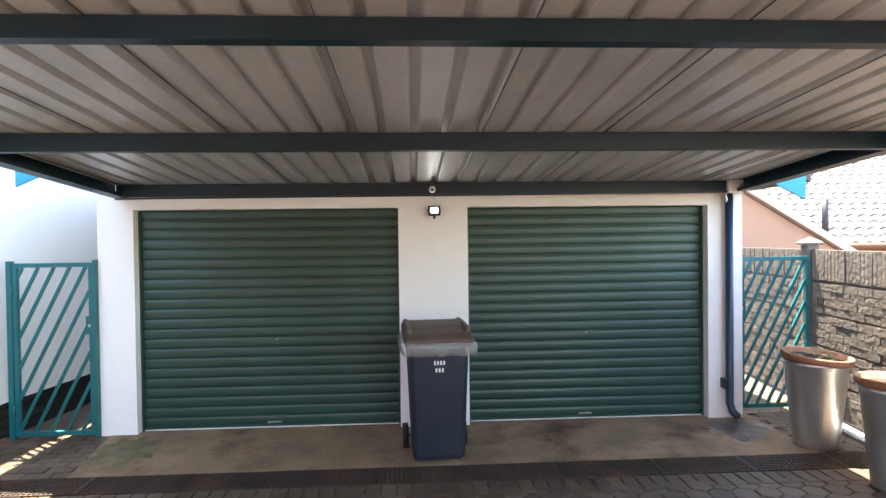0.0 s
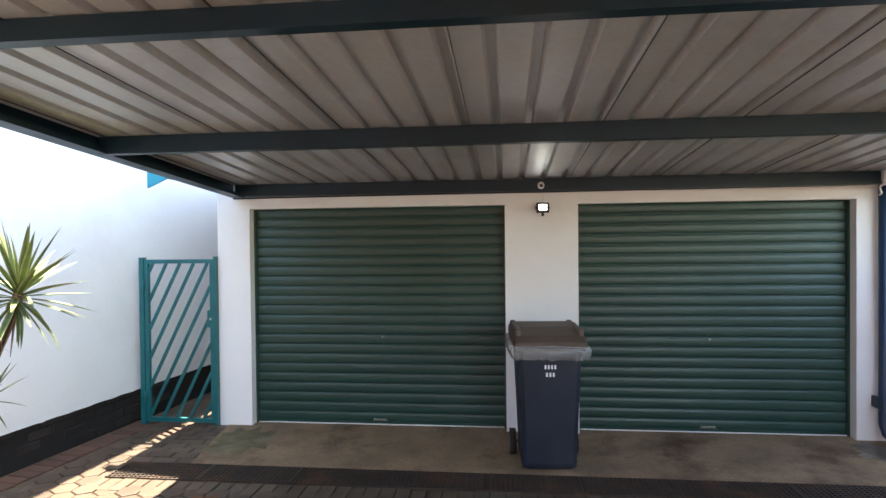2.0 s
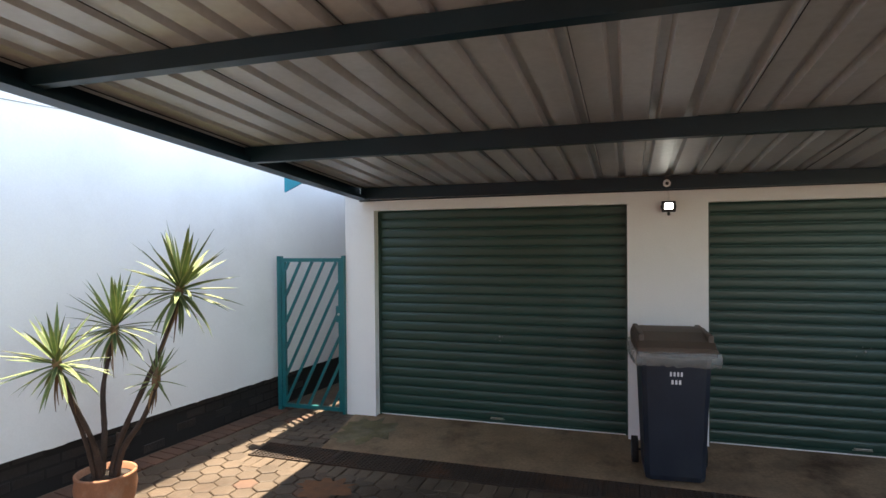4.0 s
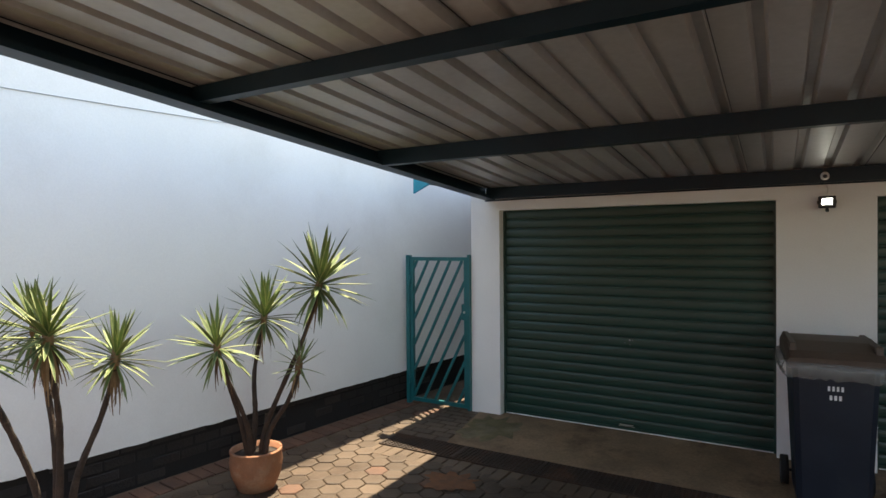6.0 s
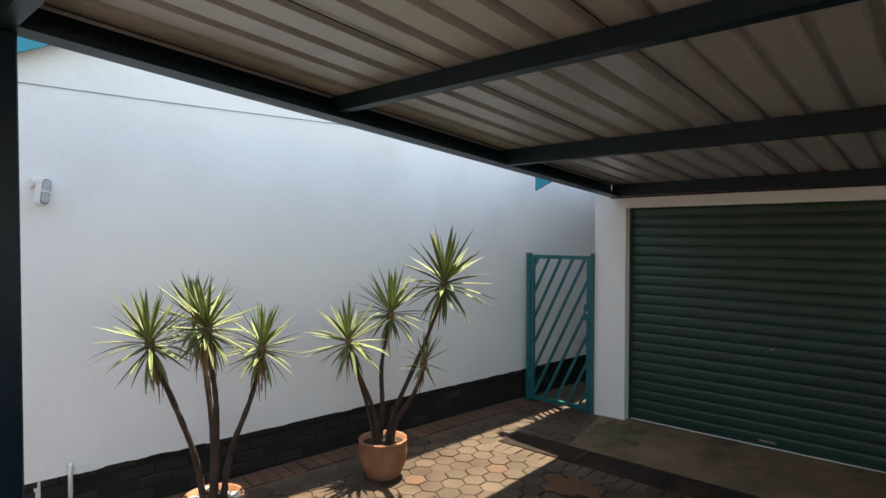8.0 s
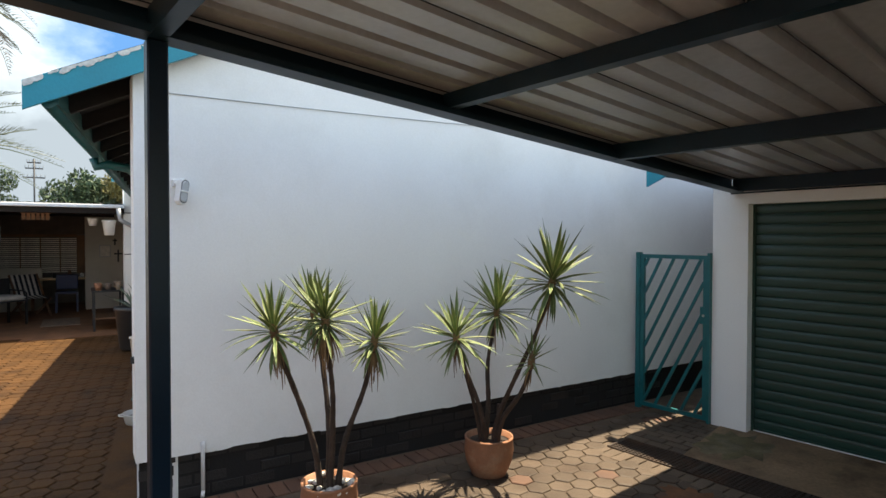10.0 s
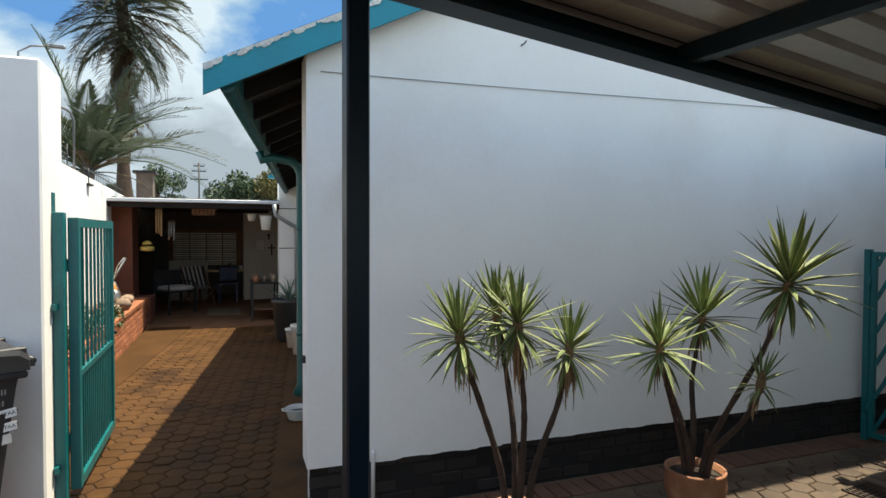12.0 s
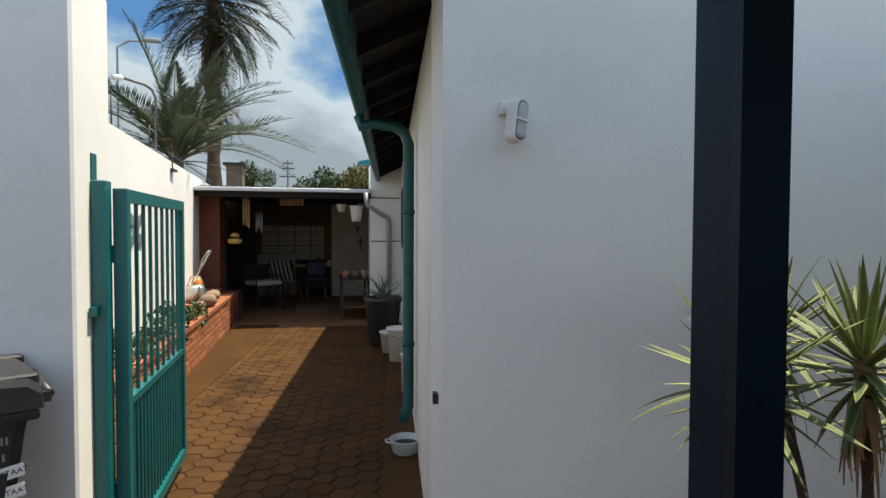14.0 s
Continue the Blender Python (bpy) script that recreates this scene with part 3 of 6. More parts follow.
# ---- gates ----
def diagonal_gate(name, m, w, h, step, rise, label, latch_right=True):
    """A steel gate leaf with slanting bars; x across, z up."""
    g = thing(name, m, label, "gate", "side gates")
    t = 0.038
    part("hinge_post", boxed(-0.05, -0.004, -0.025, 0.025, -0.01, h + 0.02), TEAL, g)
    part("stile", boxed(0, t, -0.018, 0.018, 0.02, h), TEAL, g)
    part("stile", boxed(w - t, w, -0.018, 0.018, 0.02, h), TEAL, g)
    part("rail", boxed(t, w - t, -0.017, 0.017, h - t, h), TEAL, g)
    part("rail", boxed(t, w - t, -0.017, 0.017, 0.02, 0.02 + t), TEAL, g)
    x0, x1, z0, z1 = t, w - t, 0.02 + t, h - t
    c = z0 - rise * (x1 - x0) + step * 0.6
    while c < z1:
        a = (x0, c) if c >= z0 else (x0 + (z0 - c) / rise, z0)
        top = c + rise * (x1 - x0)
        b = (x1, top) if top <= z1 else (x0 + (z1 - c) / rise, z1)
        if b[0] - a[0] > 0.02:
            part("bar", bar(bmesh.new(), (a[0], 0, a[1]), (b[0], 0, b[1]), 0.02, 0.026), TEAL, g)
        c += step
    lx = w - t * 0.5 if latch_right else t * 0.5
    lock = part("lock_box", boxed(lx - 0.045, lx + 0.03, -0.026, 0.026, 0.92, 1.08, bevel=0.004), TEAL, g)
    part("keyhole", tube(bmesh.new(), [(lx - 0.01, -0.027, 1.0), (lx - 0.01, -0.033, 1.0)], 0.013, 10), CHROME, lock)
    for z in (0.25, h - 0.25):
        part("hinge", tube(bmesh.new(), [(-0.004, -0.02, z - 0.05), (-0.004, -0.02, z + 0.05)], 0.012, 8), TEAL, g)
    return g


diagonal_gate("side_gate", GARAGE @ pose(-3.76, -0.02, 0.01), 0.69, 1.56, 0.272, 2.0, "closed teal steel side gate with slanting bars by the plinth")
part("strike_plate", boxed(-0.012, 0.012, -0.03, 0.03, 0.0, 1.585), TEAL, None, "", at=GARAGE @ pose(-3.052, -0.02, 0.01))
tagged(bpy.data.objects["strike_plate"], "teal steel strike post fixed to the garage wall", "gate post")
diagonal_gate("side_gate", GARAGE @ pose(2.97, 0.15, 0.03), 0.7, 1.5, 0.215, 2.0, "teal steel side gate with slanting bars by the concrete fence", False)

gate = thing("driveway_gate", pose(-4.63, -0.566, 0.05, 0, 0, 181), "open teal steel gate with upright bars", "gate")
W, H = 1.28, 1.75
part("stile", boxed(0, 0.06, -0.03, 0.03, 0.03, H, bevel=0.004), TEAL, gate)
part("stile", boxed(W - 0.05, W, -0.025, 0.025, 0.03, H, bevel=0.004), TEAL, gate)
part("rail", boxed(0.06, W - 0.05, -0.025, 0.025, H - 0.06, H - 0.001), TEAL, gate)
part("rail", boxed(0.06, W - 0.05, -0.02, 0.02, 0.73, 0.765), TEAL, gate)
part("rail", boxed(0.06, W - 0.05, -0.025, 0.025, 0.03, 0.09), TEAL, gate)
for i in range(9):
    x = 0.06 + (W - 0.11) * (i + 0.5) / 9
    part("bar", boxed(x - 0.008, x + 0.008, -0.008, 0.008, 0.765, H - 0.06), TEAL, gate)
for i in range(18):
    x = 0.06 + (W - 0.11) * (i + 0.5) / 18
    part("bar", boxed(x - 0.008, x + 0.008, -0.008, 0.008, 0.09, 0.73), TEAL, gate)
part("bolt", tube(bmesh.new(), [(W + 0.001, -0.03, 0.82), (W + 0.02, -0.03, 0.82)], 0.014, 8), DARK_METAL, gate)
for z in (0.35, 1.45):
    part("hinge", boxed(0.0, 0.03, 0.0305, 0.05, z - 0.04, z + 0.04), TEAL, gate)
post = thing("gate_post", pose(-4.6, -0.632, 0), "teal square steel gate post bolted to the white pier", "gate post")
part("tube", boxed(-0.04, 0.04, -0.031, 0.03, -0.05, 1.83, bevel=0.004), TEAL, post)
bm = bmesh.new()
box(bm, -0.03, 0.03, -0.0325, -0.0265, 1.83, 1.95)
part("strap", bm, TEAL, post)
for z in (0.25, 1.25):
    bm = bmesh.new()
    box(bm, 0.04, 0.085, -0.028, -0.004, z - 0.02, z + 0.02)
    part("wall_lug", bm, TEAL, post)
latch = thing("wall_latch", PASSAGE @ pose(0.075, -0.001, 0.95, 0, 0, 90), "small dark steel gate catch on the white wall", "latch")
part("plate", boxed(0.0, 0.006, -0.008, 0.008, -0.085, 0.085), DARK_METAL, latch)
part("catch", boxed(0.006, 0.03, -0.028, 0.012, -0.02, 0.02), DARK_METAL, latch)


# ---- refuse bins ----
def wheelie_bin(m, label, body_mat, lid_mat, liner):
    """A two-wheeled bin; its front looks along -y."""
    b = thing("refuse_bin", m, label, "bin")
    bm = bmesh.new()
    rings = []
    for z, w, y0, y1 in ((0.015, 0.215, -0.2, 0.17), (0.05, 0.222, -0.212, 0.18), (0.5, 0.238, -0.25, 0.24), (0.86, 0.252, -0.28, 0.29), (0.905, 0.256, -0.285, 0.3)):
        ring = []
        c = 0.035
        for x, y in ((-w + c, y0), (w - c, y0), (w, y0 + c), (w, y1 - c), (w - c, y1), (-w + c, y1), (-w, y1 - c), (-w, y0 + c)):
            ring.append(bm.verts.new((x, y, z)))
        rings.append(ring)
    for a, c in zip(rings, rings[1:]):
        for k in range(8):
            bm.faces.new((a[k], a[(k + 1) % 8], c[(k + 1) % 8], c[k]))
    bm.faces.new(rings[0][::-1])
    bm.faces.new(rings[-1])
    body = part("body", bm, body_mat, b)
    bm = bmesh.new()
    box(bm, -0.285, 0.285, -0.31, 0.33, 0.905, 0.94, bevel=0.008)
    part("rim", bm, body_mat, b)
    bm = bmesh.new()
    prof = [(-0.325, 0.942), (-0.33, 0.975), (-0.25, 1.012), (-0.05, 1.05), (0.15, 1.062), (0.3, 1.05), (0.34, 1.02), (0.345, 0.945)]
    rows = []
    for x, dz, dy in ((-0.29, -0.03, 0.012), (-0.275, -0.006, 0.004), (-0.2, 0.0, 0), (0.2, 0.0, 0), (0.275, -0.006, 0.004), (0.29, -0.03, 0.012)):
        rows.append([bm.verts.new((x, y * (1 - dy * 2), max(z + dz, 0.942))) for y, z in prof])
    for a, c in zip(rows, rows[1:]):
        for k in range(len(prof) - 1):
            bm.faces.new((a[k], c[k], c[k + 1], a[k + 1]))
    bm.faces.new(rows[0])
    bm.faces.new(rows[-1][::-1])
    lid = part("lid", bm, lid_mat, b, "lid")
    for x in (-0.25, 0.25):
        part("lid_rib", boxed(x - 0.022, x + 0.022, -0.25, 0.33, 1.0, 1.058, bevel=0.008), lid_mat, lid)
    bm = bmesh.new()
    tube(bm, [(-0.25, 0.36, 0.98), (0.25, 0.36, 0.98)], 0.016, 8)
    for x in (-0.25, 0.0, 0.25):
        box(bm, x - 0.015, x + 0.015, 0.3, 0.365, 0.955, 0.99)
    part("handle", bm, body_mat, b)
    for x in (-0.268, 0.268):
        wheel = part("wheel", tube(bmesh.new(), [(x - 0.025, 0.2, 0.1), (x + 0.025, 0.2, 0.1)], 0.1, 20), RUBBER, b)
        part("hub", tube(bmesh.new(), [(x - 0.028, 0.2, 0.1), (x + 0.028, 0.2, 0.1)], 0.05, 14), body_mat, wheel)
    part("axle", tube(bmesh.new(), [(-0.24, 0.2, 0.1), (0.24, 0.2, 0.1)], 0.011, 8), DARK_METAL, b)
    if liner:
        rnd = random.Random(4)
        bm = bmesh.new()
        n = 72
        rows = []
        for j, (z, out) in enumerate(((0.95, 0.004), (0.935, 0.03), (0.905, 0.042), (0.875, 0.036), (0.852, 0.02), (0.845, 0.006))):
            ring = []
            for k in range(n):
                t = 4 * k / n
                s, f = int(t), t - int(t)
                hx, hy0, hy1 = 0.288, -0.313, 0.333
                x, y = ((-hx + 2 * hx * f, hy0), (hx, hy0 + (hy1 - hy0) * f), (hx - 2 * hx * f, hy1), (-hx, hy1 - (hy1 - hy0) * f))[s]
                d = Vector((x, y, 0)).normalized()
                o = out + 0.011 * math.sin(k * 2.3 + j * 0.9) + rnd.uniform(-0.006, 0.006)
                ring.append(bm.verts.new((x + d.x * max(o, 0.002), y + d.y * max(o, 0.002), z + (rnd.uniform(-0.012, 0.012) if j else 0))))
            rows.append(ring)
        for a, c in zip(rows, rows[1:]):
            for k in range(n):
                f = bm.faces.new((a[k], a[(k + 1) % n], c[(k + 1) % n], c[k]))
                f.smooth = True
        part("liner", bm, BAG, b, "crumpled clear plastic liner over the rim")
    return b, body


def on_front(x, z):
    """A flat frame on the front of a bin: x across, y up, z outwards."""
    return Matrix.Translation((x, -0.2738 - 0.083 * (z - 0.75), z)) @ pose(0, 0, 0, 94.7)


def on_side(y, z):
    """The same on a bin's flank."""
    return Matrix.Translation((0.2328 + 0.0556 * (z - 0.5), y, z)) @ pose(0, 0, 0, 0, 0, 90) @ pose(0, 0, 0, 93.2)


def marks(parent, rows, mat, where):
    """Plain bars in rows for a printed mark: (centre, z, count, bar width, bar height, step)."""
    for cx, z, n, w, h, step in rows:
        for i in range(n):
            part("printed_bar", boxed(-w / 2, w / 2, -h / 2, h / 2, -0.0005, 0.0012), mat, parent, at=where(cx + (i - (n - 1) / 2) * step, z))


front_bin, body = wheelie_bin(GARAGE @ pose(-0.045, -0.68, 0.006, 0, 0, 4) @ Matrix.Diagonal((0.91, 0.9, 1, 1)), "navy wheeled refuse bin with faded lid before the garage", BIN_NAVY, BIN_LID, True)
marks(body, [(0.0, 0.785, 4, 0.014, 0.03, 0.026), (0.0, 0.728, 3, 0.016, 0.03, 0.027)], WHITE_INK, on_front)

side_bin, body = wheelie_bin(pose(-4.02, -1.03, 0, 0, 0, 30) @ Matrix.Diagonal((0.8, 1, 1.05, 1)), "black wheeled refuse bin with stickers beside the white pier", BIN_BLACK, BIN_BLACK, False)
marks(body, [(0.215, 0.845, 4, 0.007, 0.026, 0.014), (0.21, 0.79, 3, 0.008, 0.026, 0.016)], GREY_METAL, on_side)
for z, w in ((0.735, 0.125), (0.668, 0.13)):
    st = part("sticker", boxed(-w / 2, w / 2, -0.022, 0.022, 0, 0.0012), WHITE_INK, body, "white sticker with black lettering", at=on_side(0.222, z) @ pose(0, 0, 0, 0, 0, 6))
    letters("lettering", "VOLKSTAAT", 0.0265, BLACK_INK, st, pose(0, -0.009, 0.0022))
part("sticker", boxed(-0.05, 0.05, -0.024, 0.024, 0, 0.0012), GUTTER_WHITE, body, "faded white sticker", at=on_side(0.212, 0.608) @ pose(0, 0, 0, 0, 0, 6))


# ---- garage front fittings ----
flood = thing("flood_light", GARAGE @ pose(-0.02, 0, 2.0), "small lit LED flood light on the white wall", "lamp")
part("housing", boxed(-0.055, 0.055, -0.085, -0.045, -0.045, 0.045, bevel=0.006), DARK_METAL, flood)
part("lit_face", boxed(-0.032, 0.032, -0.0885, -0.0855, -0.02, 0.026), LED, flood, "bright white LED face")
bm = bmesh.new()
box(bm, -0.06, -0.055, -0.07, 0.0, -0.012, 0.012)
box(bm, 0.055, 0.06, -0.07, 0.0, -0.012, 0.012)
box(bm, -0.055, 0.055, -0.006, 0.0, -0.012, 0.012)
part("bracket", bm, DARK_METAL, flood)
part("sensor", lathe(bmesh.new(), [(0.004, -0.075), (0.012, -0.07), (0.012, -0.055), (0.008, -0.046)], 10, centre=(0, -0.065)), DARK_METAL, flood)
bm = tube(bmesh.new(), [(0, -0.02, 0.03), (0.01, -0.012, 0.1), (-0.01, -0.008, 0.15)], 0.004, 6)
part("cable", bm, WHITE_PLASTIC, flood)

eye = thing("dome_camera", GARAGE @ pose(-0.04, -0.183, 2.185), "small round white camera on the carport beam", "camera")
part("dome", lathe(bmesh.new(), [(0.012, -0.03), (0.026, -0.02), (0.03, 0.0), (0.022, 0.02), (0.01, 0.028)], 16), WHITE_PLASTIC, eye)
part("lens", tube(bmesh.new(), [(0, -0.02, -0.004), (0, -0.034, -0.006)], 0.014, 12), DARK_METAL, eye)
part("bracket", boxed(-0.012, 0.012, 0.004, 0.022, 0.02, 0.06), DARK_METAL, eye)
eye = thing("corner_camera", GARAGE @ pose(2.765, -0.2, 2.19), "white bullet camera in a box at the carport corner", "camera")
part("box", boxed(-0.095, 0.045, 0.0, 0.06, -0.06, 0.06, bevel=0.006), WHITE_PLASTIC, eye)
part("barrel", tube(bmesh.new(), [(0.03, 0.0, -0.005), (0.05, -0.07, -0.02)], 0.036, 14), GREY_METAL, eye)
part("lens", tube(bmesh.new(), [(0.05, -0.071, -0.015), (0.051, -0.076, -0.016)], 0.02, 14), DARK_METAL, eye)
bm = tube(bmesh.new(), [(-0.05, 0.02, -0.03), (-0.1, 0.05, -0.07), (-0.08, 0.06, -0.12), (-0.04, 0.15, -0.13)], 0.009, 8)
part("conduit", bm, WHITE_PLASTIC, eye)

bm = bmesh.new()
tube(bm, [(2.755, -0.05, 2.16), (2.755, -0.05, 0.16), (2.765, -0.075, 0.09), (2.79, -0.13, 0.045)], 0.036, 12)
dp = tagged(part("blue_downpipe", bm, PIPE_BLUE, at=GARAGE), "dark blue steel downpipe on the garage corner", "pipe")
part("clamp", boxed(2.69, 2.72, -0.1, 0.0, 0.3, 0.39), NAVY, dp)
bm = tube(bmesh.new(), [(-2.86, -0.04, 2.13), (-2.5, -0.03, 2.135), (-1.0, -0.025, 2.14), (0.0, -0.025, 2.142), (2.65, -0.03, 2.15)], 0.007, 6)
tagged(part("cable", bm, NAVY, at=GARAGE), "thin dark cable clipped under the carport beam", "cable")

# gable wall fittings
lamp = thing("bulkhead_lamp", pose(GABLE_X, 1.018, 2.08), "white plastic bulkhead lamp on a wall bracket, dirty glass", "lamp")
part("bracket", boxed(0, 0.03, -0.022, 0.022, -0.025, 0.025, bevel=0.004), WHITE_PLASTIC, lamp)
part("arm", tube(bmesh.new(), [(0.03, 0, 0), (0.05, 0.006, -0.015), (0.066, 0.018, -0.04)], 0.012, 8), WHITE_PLASTIC, lamp)
tilt = pose(0.078, 0.028, -0.058, -9, 0, 26)


def capsule(half_w, half_h, x):
    """A flat ring with round ends, x outwards."""
    pts = []
    for k in range(24):
        a = 2 * math.pi * k / 24
        pts.append((x, half_w * math.cos(a), half_w * math.sin(a) + (half_h - half_w) * (1 if math.sin(a) >= 0 else -1)))
    return pts


def capsule_shell(rings):
    bm = bmesh.new()
    rows = [[bm.verts.new(p) for p in capsule(*r)] for r in rings]
    for a, c in zip(rows, rows[1:]):
        for k in range(24):
            bm.faces.new((a[k], a[(k + 1) % 24], c[(k + 1) % 24], c[k]))
    bm.faces.new(rows[0][::-1])
    bm.faces.new(rows[-1])
    return bm


part("housing", capsule_shell([(0.028, 0.08, -0.03), (0.031, 0.085, -0.02), (0.031, 0.085, 0.02), (0.028, 0.081, 0.026)]), WHITE_PLASTIC, lamp, at=tilt)
part("glass", capsule_shell([(0.024, 0.07, 0.0262), (0.023, 0.069, 0.03), (0.016, 0.06, 0.034)]), GLASS_FROST, lamp, "dirty grey glass", at=tilt)
part("glass_seal", capsule_shell([(0.0268, 0.0745, 0.0255), (0.0262, 0.074, 0.0275)]), DARK_METAL, lamp, "dark seal round the glass", at=tilt)
part("guard_bar", boxed(0.026, 0.039, -0.028, 0.028, -0.004, 0.004), WHITE_PLASTIC, lamp, at=tilt)

bm = bmesh.new()
pts = [(GABLE_X + 0.006, y, 2.65 + 0.016 * (y - 0.8) - 0.006 * math.sin((y - 0.8) * 1.3)) for y in np.linspace(0.86, 5.4, 26)]
tube(bm, pts, 0.0028, 6)
tagged(part("wall_cable", bm, GREY_METAL), "thin grey cable run across the white gable wall", "cable")
bm = tube(bmesh.new(), [(GABLE_X + 0.006, 3.66, 3.02), (GABLE_X + 0.006, 3.95, 2.8)], 0.005, 6)
tagged(part("wall_cable", bm, GUTTER_WHITE), "short grey conduit slanting on the gable wall", "cable")
bm = tube(bmesh.new(), [(GABLE_X + 0.022, 1.17, 0.05), (GABLE_X + 0.022, 1.17, 0.36), (GABLE_X + 0.01, 1.17, 0.38)], 0.013, 8)
tube(bm, [(GABLE_X + 0.022, 1.17, 0.06), (GABLE_X + 0.05, 1.16, 0.03)], 0.013, 8)
tagged(part("waste_pipe", bm, WHITE_PLASTIC), "short white pipe on the dark brick plinth", "pipe")


bm = tube(bmesh.new(), [(GABLE_X - 0.01, 2.17, 2.95), (GABLE_X + 0.05, 2.17, 2.95), (GABLE_X + 0.055, 2.18, 2.965)], 0.005, 6)
tagged(part("wall_hook", bm, DARK_METAL), "small dark hook in the gable wall", "hook")


# ---- potted yuccas ----
def leaf_mesh(length, droop, width):
    """A sword leaf with a folded green middle and cream margins, pointing along +x."""
    bm = bmesh.new()
    n = 7
    rows = []
    for i in range(n + 1):
        t = i / n
        w = width * (0.55 + 1.2 * t if t < 0.35 else 0.97 * (1 - ((t - 0.35) / 0.65) ** 1.6)) + 0.0006
        x = length * t * (1 - 0.25 * droop * t)
        z = -droop * length * t * t * 0.8
        fold = 0.35 * w
        rows.append([bm.verts.new((x, s * w, z + fold * abs(s) * 1.2)) for s in (-1, -0.62, 0, 0.62, 1)])
    for a, b in zip(rows, rows[1:]):
        for k in range(4):
            f = bm.faces.new((a[k], b[k], b[k + 1], a[k + 1]))
            f.material_index = 1 if k in (0, 3) else 0
            f.smooth = True
    return finish("leaf", bm, [LEAF, LEAF_EDGE])


def dead_leaf_mesh(length):
    bm = bmesh.new()
    rows = []
    for i in range(6):
        t = i / 5
        w = 0.009 * (1 - 0.8 * t)
        rows.append([bm.verts.new((0.02 + 0.03 * math.sin(t * 2.2), s * w, -length * t)) for s in (-1, 0, 1)])
    for a, b in zip(rows, rows[1:]):
        for k in range(2):
            bm.faces.new((a[k], b[k], b[k + 1], a[k + 1]))
    return finish("dead_leaf", bm, LEAF_OLD)


LEAVES = [leaf_mesh(1.0, d, w) for d, w in ((0.0, 0.05), (0.12, 0.048), (0.34, 0.043), (0.05, 0.053))]
DEAD = [dead_leaf_mesh(0.15), dead_leaf_mesh(0.2)]


def rosette(plant, centre, way, size, seed, count=58, dead=24):
    rnd = random.Random(seed)
    m = Matrix.Translation(centre) @ Vector(way).to_track_quat("Z", "Y").to_matrix().to_4x4()
    core = part("rosette", lathe(bmesh.new(), [(0.006, -0.09), (0.022, -0.06), (0.026, -0.02), (0.02, 0.03), (0.005, 0.06)], 10), LEAF_OLD, plant, "tuft of variegated sword leaves", at=m)
    for i in range(count):
        t = (i + 0.5) / count
        lift = 86 - 138 * t ** 0.95 + rnd.uniform(-10, 10)
        turn = i * 137.5 + rnd.uniform(-18, 18)
        s = size * (0.72 + 0.4 * math.sin(math.pi * min(1, t * 0.75 + 0.2))) * rnd.uniform(0.85, 1.12)
        mesh = LEAVES[rnd.choice((0, 3, 0, 1)) if t < 0.45 else rnd.choice((1, 2, 1, 0))]
        at = Matrix.Translation((0, 0, 0.03 - 0.09 * t)) @ pose(0, 0, 0, 0, 0, turn) @ pose(0.012, 0, 0, 0, -lift, 0) @ Matrix.Diagonal((s, s, s, 1))
        part("leaf", mesh, None, core, at=at)
    for i in range(dead):
        part("dead_leaf", DEAD[i % 2], None, core, at=Matrix.Translation((0, 0, -0.085)) @ pose(0, 0, 0, rnd.uniform(-10, 10), rnd.uniform(-12, 14), rnd.uniform(0, 360)) @ Matrix.Diagonal((1, 1, size / 0.26 * rnd.uniform(0.8, 1.3), 1)))


def stem(plant, pts, r0, r1, seed):
    """A bent trunk through the points, with leaf-scar rings."""
    rnd = random.Random(seed)
    r0, r1 = r0 * 0.78, r1 * 0.72
    P = [Vector(p) for p in pts]
    fine, radii = [], []
    for i in range(len(P) - 1):
        p0, p1, p2, p3 = P[max(i - 1, 0)], P[i], P[i + 1], P[min(i + 2, len(P) - 1)]
        for k in range(8):
            t = k / 8
            fine.append(0.5 * (2 * p1 + (p2 - p0) * t + (2 * p0 - 5 * p1 + 4 * p2 - p3) * t * t + (3 * p1 - p0 - 3 * p2 + p3) * t ** 3))
    fine.append(P[-1])
    n = len(fine)
    radii = [(r0 + (r1 - r0) * i / (n - 1)) * rnd.uniform(0.9, 1.12) for i in range(n)]
    return part("trunk", tube(bmesh.new(), fine, radii, 9), BARK, plant)


def pot(plant, r, h):
    prof = [(r * 0.55, 0.0), (r * 0.72, 0.02 * h), (r * 0.97, 0.4 * h), (r * 1.04, 0.68 * h), (r * 0.99, 0.9 * h), (r * 1.02, 0.95 * h), (r * 1.02, h), (r * 0.92, h), (r * 0.9, 0.86 * h), (r * 0.2, 0.84 * h)]
    p = part("pot", lathe(bmesh.new(), prof, 32), TERRACOTTA, plant, "rounded terracotta pot")
    bm = bmesh.new()
    rings = lathe(bm, [(r * 0.9, 0.858 * h), (r * 0.5, 0.885 * h), (r * 0.1, 0.9 * h)], 20)
    part("soil", bm, SOIL, p)
    return p


PEBBLES = []
for k in range(3):
    bm = bmesh.new()
    bmesh.ops.create_icosphere(bm, subdivisions=1, radius=1)
    rnd = random.Random(k)
    for v in bm.verts:
        v.co *= rnd.uniform(0.8, 1.15)
        v.co.z *= 0.65
    PEBBLES.append(finish("pebble", bm, PEBBLE, True))

